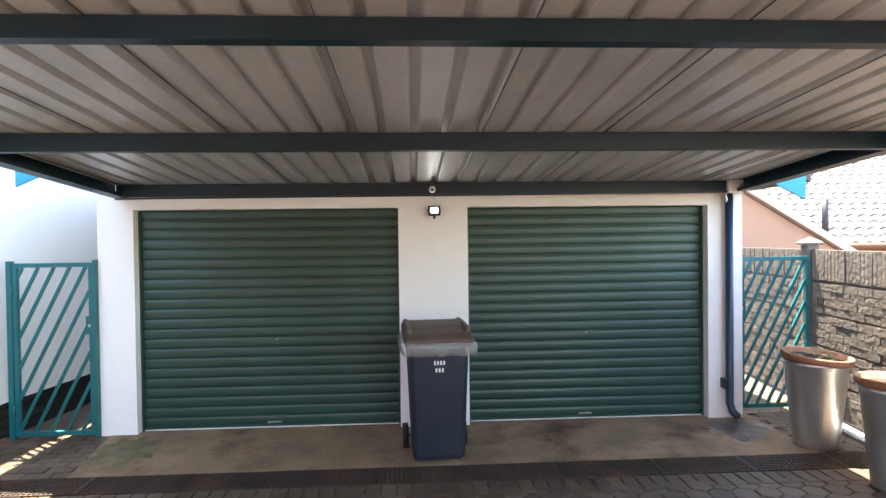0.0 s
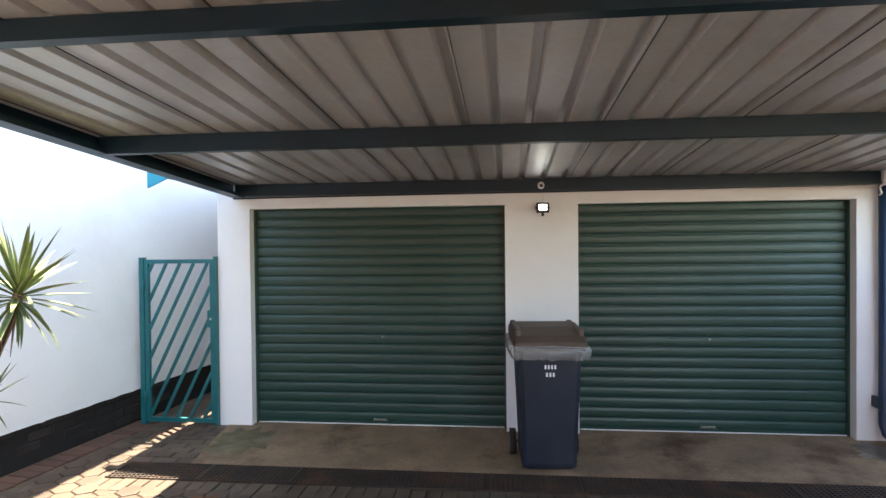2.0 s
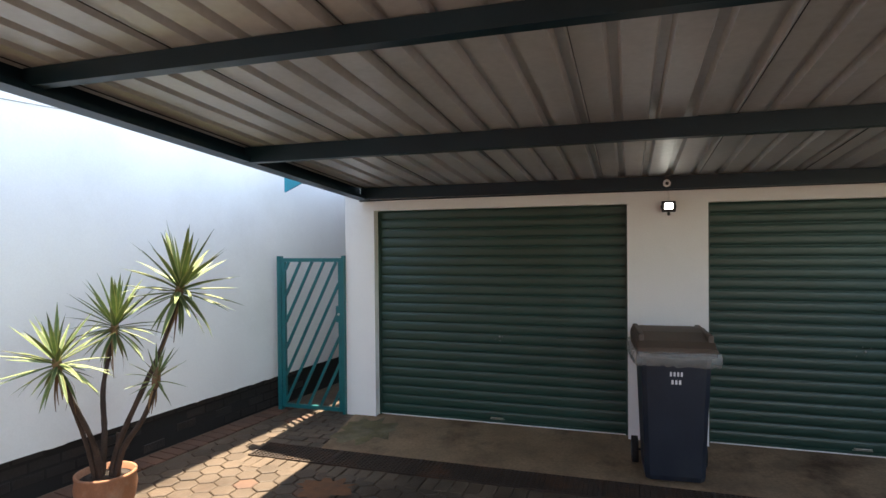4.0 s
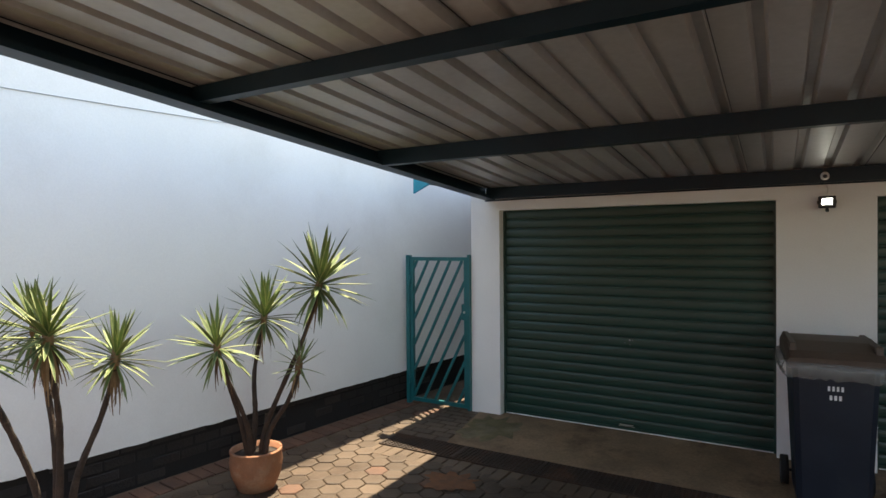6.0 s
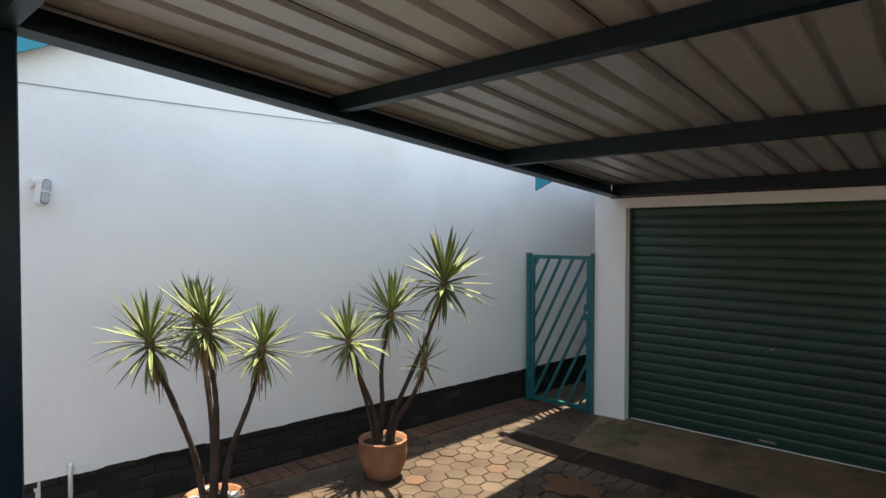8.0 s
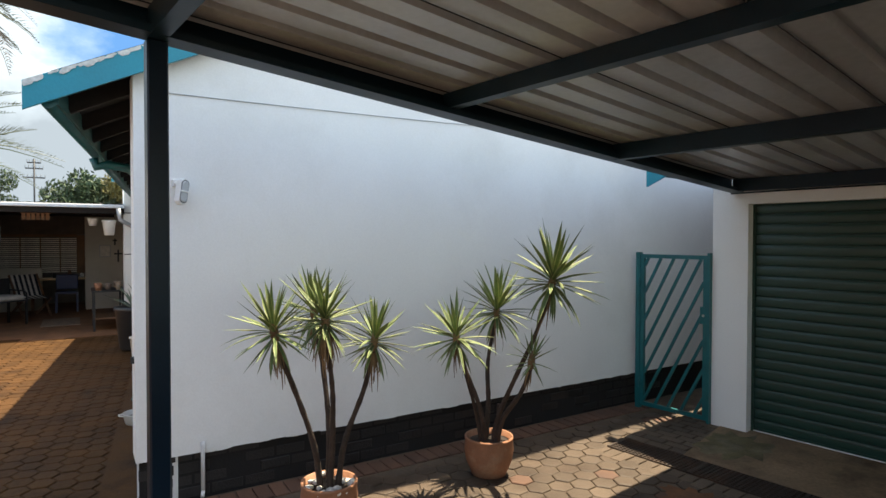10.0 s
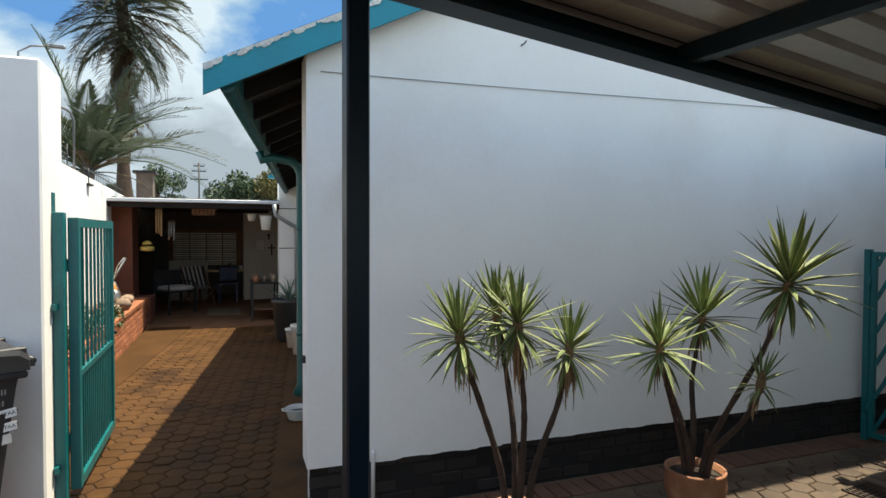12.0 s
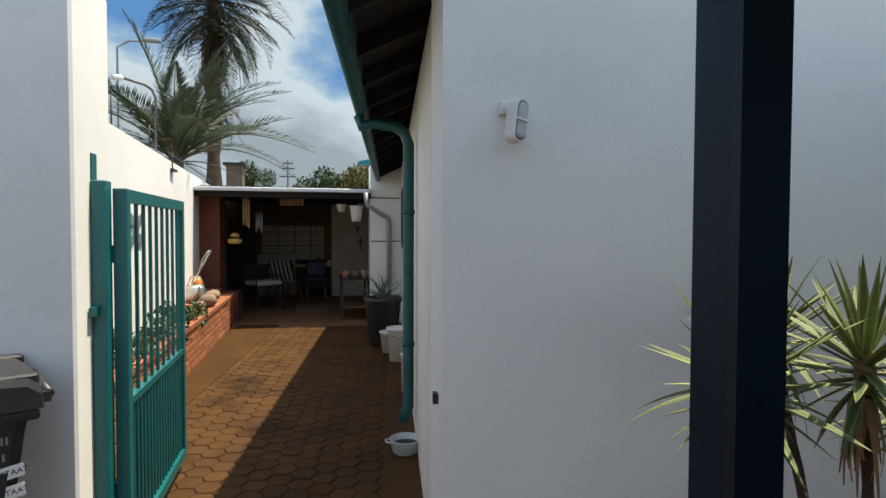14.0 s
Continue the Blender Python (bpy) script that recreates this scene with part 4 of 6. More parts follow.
P1 = Vector((-3.08, 1.745, 0))
plant = thing("potted_yucca", Matrix.Translation(P1), "branched variegated yucca in a terracotta pot with white pebbles", "plant", "potted yuccas")
p = pot(plant, 0.165, 0.28)
rnd = random.Random(2)
for i in range(30):
    a, r = rnd.uniform(0, 6.28), rnd.uniform(0.07, 0.15)
    s = rnd.uniform(0.018, 0.034)
    part("pebble", PEBBLES[i % 3], None, p, at=Matrix.Translation((r * math.cos(a), r * math.sin(a), 0.25 + 0.02 * rnd.random())) @ Matrix.Diagonal((s, s, s, 1)) @ pose(0, 0, 0, 0, 0, rnd.uniform(0, 360)))


def rel(base, *pts):
    return [Vector(q) - base for q in pts]


for pts, size, seed in (
    (((-3.09, 1.7, 0.2), (-3.08, 1.65, 0.51), (-3.05, 1.53, 0.85), (-3.02, 1.4, 1.16)), 0.265, 11),
    (((-3.06, 1.74, 0.2), (-3.02, 1.74, 0.5), (-2.96, 1.72, 0.85), (-2.93, 1.665, 1.22)), 0.27, 12),
    (((-3.13, 1.76, 0.2), (-3.18, 1.78, 0.6), (-3.26, 1.77, 0.95), (-3.3, 1.73, 1.22)), 0.25, 13),
    (((-3.06, 1.79, 0.2), (-3.05, 1.83, 0.5), (-3.04, 1.95, 0.8), (-3.05, 2.03, 1.05)), 0.25, 14),
):
    q = rel(P1, *pts)
    stem(plant, q, 0.026, 0.017, seed)
    rosette(plant, q[-1] + Vector((0, 0, 0.06)), (q[-1] - q[-2]) * 0.7 + Vector((0, 0, 0.3)), size, seed)

P2 = Vector((-3.21, 3.03, 0))
plant = thing("potted_yucca", Matrix.Translation(P2), "tall branched variegated yucca in a terracotta pot", "plant", "potted yuccas")
pot(plant, 0.175, 0.28)
for pts, size, seed, count in (
    (((-3.22, 3.0, 0.2), (-3.2, 2.95, 0.47), (-3.18, 2.8, 0.8), (-3.15, 2.7, 1.0)), 0.285, 21, 52),
    (((-3.24, 3.02, 0.2), (-3.26, 3.06, 0.5), (-3.32, 3.1, 0.8), (-3.38, 3.23, 1.13)), 0.33, 22, 54),
    (((-3.19, 3.05, 0.2), (-3.13, 3.06, 0.45), (-2.95, 3.13, 0.86), (-2.86, 3.16, 1.05), (-2.76, 3.23, 1.4)), 0.36, 23, 60),
    (((-3.16, 3.06, 0.2), (-3.1, 3.07, 0.42), (-2.905, 3.07, 0.65), (-2.785, 3.07, 0.865)), 0.165, 24, 28),
):
    q = rel(P2, *pts)
    stem(plant, q, 0.027, 0.016, seed)
    rosette(plant, q[-1] + Vector((0, 0, 0.05)), (q[-1] - q[-2]) * 0.7 + Vector((0, 0, 0.3)), size, seed, count, 6)
q = rel(P2, (-3.23, 2.98, 0.2), (-3.23, 2.93, 0.45), (-3.22, 2.84, 0.72), (-3.19, 2.74, 0.95))
stem(plant, q, 0.02, 0.014, 25)
q = rel(P2, (-3.22, 3.1, 0.2), (-3.21, 3.12, 0.5))
stem(plant, q, 0.018, 0.016, 26)


# ---- galvanised planters by the fence ----
def tall_planter(m, label, tilt):
    t = thing("metal_planter", m, label, "planter", "galvanised planters")
    prof = [(0.165, 0.0), (0.18, 0.006), (0.186, 0.03), (0.19, 0.06), (0.263, 0.665), (0.268, 0.675), (0.276, 0.685), (0.276, 0.705), (0.266, 0.71), (0.256, 0.7), (0.25, 0.62), (0.05, 0.6)]
    part("bucket", lathe(bmesh.new(), prof, 40), ZINC, t)
    seat = Matrix.Translation((0, 0, 0.655)) @ pose(0, 0, 0, tilt[0], tilt[1], 0)
    prof = [(0.16, -0.1), (0.235, 0.03), (0.285, 0.055), (0.292, 0.065), (0.292, 0.1), (0.283, 0.108), (0.262, 0.1), (0.25, 0.06), (0.05, 0.05)]
    bowl = part("bowl", lathe(bmesh.new(), prof, 36), TERRACOTTA, t, "terracotta bowl set on top", at=seat)
    part("soil", lathe(bmesh.new(), [(0.25, 0.062), (0.1, 0.075), (0.02, 0.078)], 20), SOIL, bowl)
    rnd = random.Random(int(tilt[0] * 10) + 5)
    for i in range(9):
        part("leaf", LEAVES[2 if i % 2 else 0], None, bowl, at=Matrix.Translation((rnd.uniform(-0.12, 0.12), rnd.uniform(-0.1, 0.1), 0.07)) @ pose(0, 0, 0, 0, -rnd.uniform(5, 50), rnd.uniform(0, 360)) @ Matrix.Diagonal((0.16, 0.3, 0.16, 1)))
    for i in range(5):
        part("dead_leaf", DEAD[i % 2], None, bowl, at=Matrix.Translation((rnd.uniform(-0.1, 0.1), rnd.uniform(-0.1, 0.1), 0.09)) @ pose(0, 0, 0, 0, -80, rnd.uniform(0, 360)))
    return t


tall_planter(GARAGE @ pose(3.085, -0.76, 0) @ Matrix.Diagonal((0.89, 0.89, 1, 1)), "tapered galvanised planter with a tilted terracotta bowl", (3, 4))
tall_planter(GARAGE @ pose(3.06, -1.62, 0) @ Matrix.Diagonal((0.89, 0.89, 1, 1)), "tapered galvanised planter with terracotta bowl by the fence", (-2, 1))

# ---- precast concrete fence ----
fence = thing("precast_fence", pose(3.75, 0, 0), "grey precast concrete panel fence with brick relief", "fence")
POSTS = (0.7, 2.68, 4.65, 6.62, 8.6, 10.6)
for y in POSTS:
    fp = part("fence_post", boxed(-0.055, 0.065, y - 0.06, y + 0.06, -0.05, 1.64, bevel=0.008), PRECAST, fence)
    bm = bmesh.new()
    box(bm, -0.085, 0.095, y - 0.09, y + 0.09, 1.64, 1.665, bevel=0.005)
    vs = [bm.verts.new(p) for p in ((-0.08, y - 0.085, 1.666), (0.09, y - 0.085, 1.666), (0.09, y + 0.085, 1.666), (-0.08, y + 0.085, 1.666))]
    apex = bm.verts.new((0.005, y, 1.72))
    for k in range(4):
        bm.faces.new((vs[k], vs[(k + 1) % 4], apex))
    part("cap", bm, PRECAST, fp)
rnd = random.Random(6)
for y0, y1 in zip(POSTS, POSTS[1:]):
    for row in range(5):
        z0 = 0.02 + 0.315 * row
        z1 = z0 + 0.31
        panel = part("panel", boxed(-0.01, 0.035, y0 + 0.061, y1 - 0.061, z0, z1), PRECAST, fence)
        bm = bmesh.new()
        if row == 4:
            n = 34
            for i in range(n):
                a = y0 + 0.08 + (y1 - y0 - 0.16) * i / n
                d = rnd.uniform(0.005, 0.012)
                box(bm, -0.011 - d, -0.0105, a + 0.004, a + (y1 - y0 - 0.16) / n - 0.004, z0 + 0.012 + rnd.uniform(0, 0.01), z1 - 0.012 - rnd.uniform(0, 0.01))
        else:
            for c in range(4):
                n = 9
                for i in range(n + 1):
                    step = (y1 - y0 - 0.16) / n
                    a = max(y0 + 0.08 + step * (i - (0.5 if c % 2 else 0)), y0 + 0.075)
                    b = min(y0 + 0.08 + step * (i + 1 - (0.5 if c % 2 else 0)), y1 - 0.075) - 0.008
                    if b - a > 0.03:
                        d = rnd.uniform(0.005, 0.012)
                        box(bm, -0.011 - d, -0.0105, a, b, z0 + 0.006 + 0.075 * c, z0 + 0.072 + 0.075 * c)
        tagged(part("brick_relief", bm, PRECAST, panel), kind="stuff")
bm = bmesh.new()
for dx, z in ((0.0, 0.03), (0.06, 0.03)):
    tube(bm, [(3.55 + dx, 1.5, z), (3.56 + dx, 6.3, z)], 0.022, 8)
tagged(part("ground_pipes", bm, GUTTER_WHITE), "two pale pipes lying along the foot of the fence", "pipe")

# ---- neighbouring house beyond the fence ----
nb = thing("neighbour_house", Matrix(), "neighbouring salmon house with a pale tiled roof", "house")
bm = bmesh.new()
prism(bm, [(3.85, -0.05), (5.55, -0.05), (5.55, 1.43), (4.1, 2.37), (3.85, 2.5)], 9.0, 9.2, "y")
part("gable_wall", bm, SALMON, nb)
bm = prism(bmesh.new(), [(5.62, 1.42), (3.7, 2.66), (3.7, 2.77), (5.66, 1.5)], 8.9, 9.25, "y")
# paler than the wall: sunlight on the verge is put into its colour
part("verge", bm, material("sunlit_salmon", (0.5, 0.38, 0.3), 0.8, vary=0.1, scale=4), nb, "salmon verge with sunlight put into its pale colour")
part("wall", boxed(5.56, 22, 10.2, 10.4, -0.05, 1.55), SALMON, nb)
part("eaves_gutter", tube(bmesh.new(), [(5.3, 9.86, 1.55), (22, 9.86, 1.55)], 0.06, 8), WOOD, nb, "brown eaves gutter")
verts, faces = [], []
rows, cols = 18, 96
for r in range(rows):
    y0, y1 = 9.85 + r * 0.28, 9.85 + (r + 1) * 0.28 + 0.03
    z0, z1 = 1.6 + r * 0.28 * 0.41 + 0.02, 1.6 + (r + 1) * 0.28 * 0.41 + 0.0
    for c in range(cols):
        x = 3.6 + c * 0.2 + (0.015 if r % 2 else 0)
        base = len(verts)
        for y, z in ((y0, z0), (y1, z1)):
            for k in range(5):
                verts.append((x + 0.2 * k / 4, y, z + 0.022 * math.cos(2 * math.pi * k / 4)))
        for k in range(5):
            verts.append((x + 0.2 * k / 4, y0, z0 - 0.03))
        for k in range(4):
            faces.append((base + k, base + k + 1, base + 6 + k, base + 5 + k))
            faces.append((base + 10 + k, base + 11 + k, base + k + 1, base + k))
me = bpy.data.meshes.new("roof_tiles")
me.from_pydata(verts, [], faces)
me.materials.append(ROOF_TILE)
tagged(part("roof_tiles", me, None, nb, "pale wavy roof tiles"), kind="stuff")
part("vent_pipe", tube(bmesh.new(), [(5.86, 10.05, 1.6), (5.86, 10.05, 2.3)], 0.05, 10), DARK_METAL, nb, "brown vent pipe")
# small dark object below the verge, of unknown kind
part("dark_stub", bar(bmesh.new(), (3.85, 8.98, 1.86), (4.02, 8.9, 1.82), 0.1, 0.12), WOOD, nb)

# ---- covered patio at the end of the passage ----
patio = thing("patio_roof", Matrix(), "low patio roof with a pale metal gutter", "roof")
bm = bmesh.new()
verts_p = []
for i, y in enumerate(np.arange(-1.95, 1.22, 0.075)):
    z = 2.325 + (0.018 if i % 2 else 0.0)
    verts_p.append((y, z))
a = [bm.verts.new((-11.84, y, z)) for y, z in verts_p]
b = [bm.verts.new((-18.2, y, z + 0.1)) for y, z in verts_p]
for i in range(len(verts_p) - 1):
    bm.faces.new((a[i], a[i + 1], b[i + 1], b[i]))
part("roof_sheet", bm, GUTTER_WHITE, patio, "corrugated pale roof sheet")
bm = boxed(-11.86, -11.78, -1.9, 1.2, 2.255, 2.318, bevel=0.01)
part("gutter", bm, GUTTER_WHITE, patio)
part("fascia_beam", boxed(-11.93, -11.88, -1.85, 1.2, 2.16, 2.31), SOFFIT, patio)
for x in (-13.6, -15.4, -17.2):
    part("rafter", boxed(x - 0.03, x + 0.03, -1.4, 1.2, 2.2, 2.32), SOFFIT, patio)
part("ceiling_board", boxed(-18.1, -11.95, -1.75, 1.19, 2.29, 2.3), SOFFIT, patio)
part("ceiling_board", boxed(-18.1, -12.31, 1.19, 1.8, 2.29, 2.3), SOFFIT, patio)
structure("wall_patio_back", boxed(-18.2, -18.0, -2.2, 3.0, -0.05, 2.5), PRECAST, "grey-brown plastered back wall of the patio")
structure("wall_patio_side", boxed(-18.0, -16.1, 0.62, 2.6, -0.05, 2.4), INNER_WALL, "cream plastered wall inside the patio")
structure("wall_house_wing", boxed(-12.3, -11.95, 1.2, 3.2, -0.05, 2.75), PLASTER_OLD, "white panelled wall of the house wing")
for z in (1.42, 2.18):
    structure("trim_panel_strip", boxed(-11.949, -11.94, 1.2, 1.72, z - 0.008, z + 0.008), DARK_METAL, "thin dark strip across the white wall")
structure("wall_wing_inner", boxed(-16.1, -12.3, 1.62, 1.8, -0.05, 2.4), INNER_WALL, "cream plastered side wall of the patio")
structure("floor_patio", boxed(-18.0, -11.6, -2.0, 1.7, -0.021, 0.003), material("patio_floor_brick", (0.19, 0.095, 0.052), 0.8, vary=0.25, scale=3, fine=30, bump=0.3, gloss=0.15), "dark red brick patio floor")
bm = bmesh.new()
tube(bm, [(-11.75, 1.1, 2.25), (-11.75, 1.12, 2.05), (-11.8, 1.4, 1.88), (-11.85, 1.5, 1.83), (-11.88, 1.52, 1.7), (-11.88, 1.52, 0.1)], 0.04, 10)
tagged(part("grey_downpipe", bm, GREY_METAL), "bent grey downpipe beside the patio", "pipe")
structure("trim_ridge_end", prism(bmesh.new(), [(1.0, 2.74), (1.5, 2.74), (1.5, 2.9), (1.0, 2.8)], -11.9, -11.8, "x"), TEAL_BOARD, "teal roof edge board over the house wing")

# braai column with chimney
col = thing("brick_fireplace", pose(-12.5, -1.5, 0), "dark brown brick fireplace column under the patio roof", "fireplace")
part("column", boxed(-0.7, 0.05, -0.35, 0.12, 0.0, 2.3), BROWN_WALL, col)
part("ledge", boxed(-0.5, 0.12, 0.125, 0.42, 0.0, 0.5), BROWN_WALL, col)
chim = thing("chimney", pose(-18.0, -1.85, 0), "brown brick chimney behind the patio", "chimney")
part("shaft", boxed(-0.25, 0.25, -0.2, 0.2, -0.05, 3.3), OLD_TILE, chim)
part("cowl", boxed(-0.3, 0.3, -0.28, 0.28, 3.3, 3.37), DARK_METAL, chim)

# slatted blind, low wall and things on the back wall
blind = thing("slatted_blind", pose(-17.0, -0.3, 0), "closed brown wooden slatted blind", "blind")
part("frame", boxed(-0.01, 0.03, -0.9, -0.8, 0.84, 1.78), WOOD, blind)
part("frame", boxed(-0.01, 0.03, 0.75, 0.95, 0.84, 1.78), WOOD, blind)
part("frame", boxed(-0.01, 0.03, -0.8, 0.75, 1.74, 1.8), WOOD, blind)
slat = finish("slat", boxed(-0.006, 0.006, -0.795, 0.745, -0.012, 0.012), SLAT)
for i in range(18):
    part("slat", slat, None, blind, at=pose(0.02, 0, 0.88 + 0.048 * i, 0, -12, 0))
for y in (-0.4, 0.0, 0.4):
    part("tape", boxed(0.03, 0.036, y - 0.012, y + 0.012, 0.86, 1.74), WOOD, blind)
structure("wall_patio_upper", boxed(-17.1, -17.0, -2.0, 0.62, 1.8, 2.4), OLD_TILE, "dark boarded wall over the blind")
structure("wall_patio_counter", boxed(-16.6, -16.45, -1.15, -0.25, 0.0, 1.0), INNER_WALL, "low cream counter wall")


def wall_cross(m, h, label):
    c = bmesh.new()
    box(c, 0, 0.012, -0.018, 0.018, -h / 2, h / 2)
    box(c, 0.0005, 0.0115, -h * 0.3, h * 0.3, h * 0.1, h * 0.1 + 0.036)
    return tagged(part("wall_cross", c, DARK_METAL, at=m), label, "ornament", "wall ornaments")


wall_cross(pose(-16.098, 1.31, 1.28), 0.3, "dark cross hung on the cream wall")
wall_cross(pose(-16.098, 1.24, 1.62), 0.16, "small dark cross ornament on the wall")
pic = thing("wall_picture", pose(-16.098, 1.03, 1.4), "small framed picture on the cream wall", "picture")
part("picture_frame", boxed(0, 0.02, -0.12, 0.12, -0.15, 0.15), GREY_METAL, pic)
part("picture_sheet", boxed(0.0201, 0.022, -0.1, 0.1, -0.13, 0.13), FABRIC, pic)

# hanging things under the roof edge
def wind_chime(m, n, length, mat, label):
    c = thing("wind_chime", m, label, "wind chime")
    part("disc", lathe(bmesh.new(), [(0.01, 0.0), (0.06, 0.0), (0.06, 0.02), (0.01, 0.03)], 16), WOOD, c)
    part("cord", tube(bmesh.new(), [(0, 0, 0.02), (0, 0, 0.16)], 0.003, 5), DARK_METAL, c)
    for i in range(n):
        t = 2 * math.pi * i / n
        part("chime_tube", tube(bmesh.new(), [(0.05 * math.cos(t), 0.05 * math.sin(t), -0.005), (0.05 * math.cos(t), 0.05 * math.sin(t), -length * (0.75 + 0.25 * math.sin(t * 1.7) ** 2))], 0.014, 8), mat, c)
    return c


wind_chime(pose(-12.6, -0.95, 2.16), 6, 0.52, WOOD_PALE, "bamboo wind chime hanging under the patio roof")
wind_chime(pose(-12.8, -0.75, 1.92), 5, 0.38, GREY_METAL, "grey metal wind chime under the patio roof")
lan = thing("hanging_lantern", pose(-12.6, -1.15, 1.36), "yellow enamel hanging feeder under the patio roof", "lantern")
part("tray", lathe(bmesh.new(), [(0.05, 0.0), (0.12, 0.02), (0.125, 0.07), (0.1, 0.09), (0.05, 0.1)], 16), YELLOW, lan)
part("roof", lathe(bmesh.new(), [(0.09, 0.13), (0.06, 0.18), (0.01, 0.2)], 16), YELLOW, lan)
part("wire", tube(bmesh.new(), [(0, 0, 0.08), (0, 0, 0.96)], 0.003, 5), DARK_METAL, lan)
hp = thing("hanging_pot", pose(-12.2, 0.97, 1.77), "white plastic hanging plant pot", "pot")
part("pot", lathe(bmesh.new(), [(0.08, 0), (0.11, 0.24), (0.12, 0.25), (0.12, 0.28), (0.1, 0.28), (0.09, 0.2)], 20), WHITE_PLASTIC, hp)
bm = bmesh.new()
tube(bm, [(0.0, -0.11, 0.27), (0, 0, 0.53)], 0.003, 5)
tube(bm, [(0.0, 0.11, 0.27), (0, 0, 0.53)], 0.003, 5)
part("hanger", bm, DARK_METAL, hp)
hp = thing("hanging_pot", pose(-12.6, 0.72, 1.95), "small pale hanging pot under the roof", "pot")
part("pot", lathe(bmesh.new(), [(0.06, 0), (0.09, 0.12), (0.095, 0.14), (0.07, 0.13)], 16), WHITE_PLASTIC, hp)
part("hanger", tube(bmesh.new(), [(0, 0, 0.12), (0, 0, 0.37)], 0.003, 5), DARK_METAL, hp)
orn = thing("hanging_ornament", pose(-12.3, -0.15, 2.1), "small wooden letter-like ornament hanging in a row", "ornament")
for i in range(6):
    part("block", boxed(-0.01, 0.01, -0.2 + i * 0.07, -0.15 + i * 0.07, -0.06, 0.05), WOOD, orn)
part("rod", boxed(-0.006, 0.006, -0.22, 0.23, 0.05, 0.062), WOOD, orn)
part("cord", tube(bmesh.new(), [(0, 0, 0.06), (0, 0, 0.22)], 0.003, 5), DARK_METAL, orn)


# patio furniture
def four_legs(t, w, d, h, r, mat):
    for x in (-d / 2 + r, d / 2 - r):
        for y in (-w / 2 + r, w / 2 - r):
            part("leg", boxed(x - r, x + r, y - r, y + r, 0, h), mat, t)


table = thing("garden_bench", pose(-14.0, -0.8, 0.003, 0, 0, 35), "dark steel garden seat with a pale cushion", "bench")
four_legs(table, 0.62, 0.6, 0.46, 0.018, DARK_METAL)
part("seat", boxed(-0.3, 0.3, -0.31, 0.31, 0.46, 0.49), DARK_METAL, table)
for y in (-0.3, 0.3):
    part("armrest", tube(bmesh.new(), [(0.28, y, 0.48), (0.28, y, 0.62), (0.2, y, 0.66), (-0.25, y, 0.67), (-0.3, y, 0.48)], 0.014, 8), DARK_METAL, table)
part("backrest", boxed(-0.3, -0.27, -0.31, 0.31, 0.5, 0.9), DARK_METAL, table)
cush = tagged(part("cushion", boxed(-0.25, 0.28, -0.27, 0.27, 0.0, 0.09, bevel=0.03), FABRIC, at=pose(-14.0, -0.8, 0.495, 0, 0, 35)), "crumpled pale cushion on the garden seat", "cushion")
chair = thing("deck_chair", pose(-15.3, -0.42, 0.003, 0, 0, 28), "folding deck chair with black and white stripes", "chair")
for y in (-0.27, 0.27):
    part("leg", bar(bmesh.new(), (0.3, y, 0.0), (-0.3, y, 0.9), 0.03, 0.04), WOOD, chair)
    part("leg", bar(bmesh.new(), (-0.3, y, 0.0), (0.3, y, 0.4), 0.03, 0.04), WOOD, chair)
bm = bmesh.new()
for i in range(10):
    y0 = -0.25 + 0.05 * i
    mi = i % 2
    for (x0, z0), (x1, z1) in (((-0.29, 0.9), (-0.05, 0.45)), ((-0.05, 0.45), (0.3, 0.4))):
        q = [bm.verts.new(p) for p in ((x0, y0, z0), (x0, y0 + 0.05, z0), (x1, y0 + 0.05, z1), (x1, y0, z1))]
        f = bm.faces.new(q)
        f.material_index = mi
part("sling", bm, [FABRIC, FABRIC_DARK], chair, "black and white striped cloth")
blue = thing("plastic_chair", pose(-15.9, 0.25, 0.003), "blue plastic chair at the table", "chair")
four_legs(blue, 0.45, 0.45, 0.43, 0.02, BLUE)
part("seat", boxed(-0.22, 0.22, -0.22, 0.22, 0.43, 0.46), BLUE, blue)
part("backrest", boxed(-0.22, -0.19, -0.22, 0.22, 0.5, 0.85, bevel=0.02), BLUE, blue)
tb = thing("patio_table", pose(-16.4, 0.2, 0.003), "plain dark wooden table by the blind", "table")
four_legs(tb, 1.3, 0.5, 0.72, 0.03, WOOD)
part("tabletop", boxed(-0.27, 0.27, -0.68, 0.68, 0.72, 0.76), WOOD_PALE, tb)
for y, h, m_, nm in ((-0.2, 0.12, DARK_METAL, "jar"), (0.1, 0.18, WOOD, "bottle"), (0.35, 0.1, WHITE_PLASTIC, "jar")):
    tagged(part(nm, lathe(bmesh.new(), [(0.04, 0), (0.045, h * 0.6), (0.03, h), (0.01, h)], 12), m_, at=pose(-16.4, 0.2 + y, 0.763)), "small container standing on the table", "container")
rt = thing("potting_table", pose(-12.6, 0.95, 0.003), "cluttered low metal potting table", "table")
four_legs(rt, 0.5, 0.9, 0.72, 0.018, DARK_METAL)
part("tabletop", boxed(-0.47, 0.47, -0.27, 0.27, 0.72, 0.745), DARK_METAL, rt)
part("shelf", boxed(-0.45, 0.45, -0.25, 0.25, 0.22, 0.24), WOOD, rt)
rnd = random.Random(17)
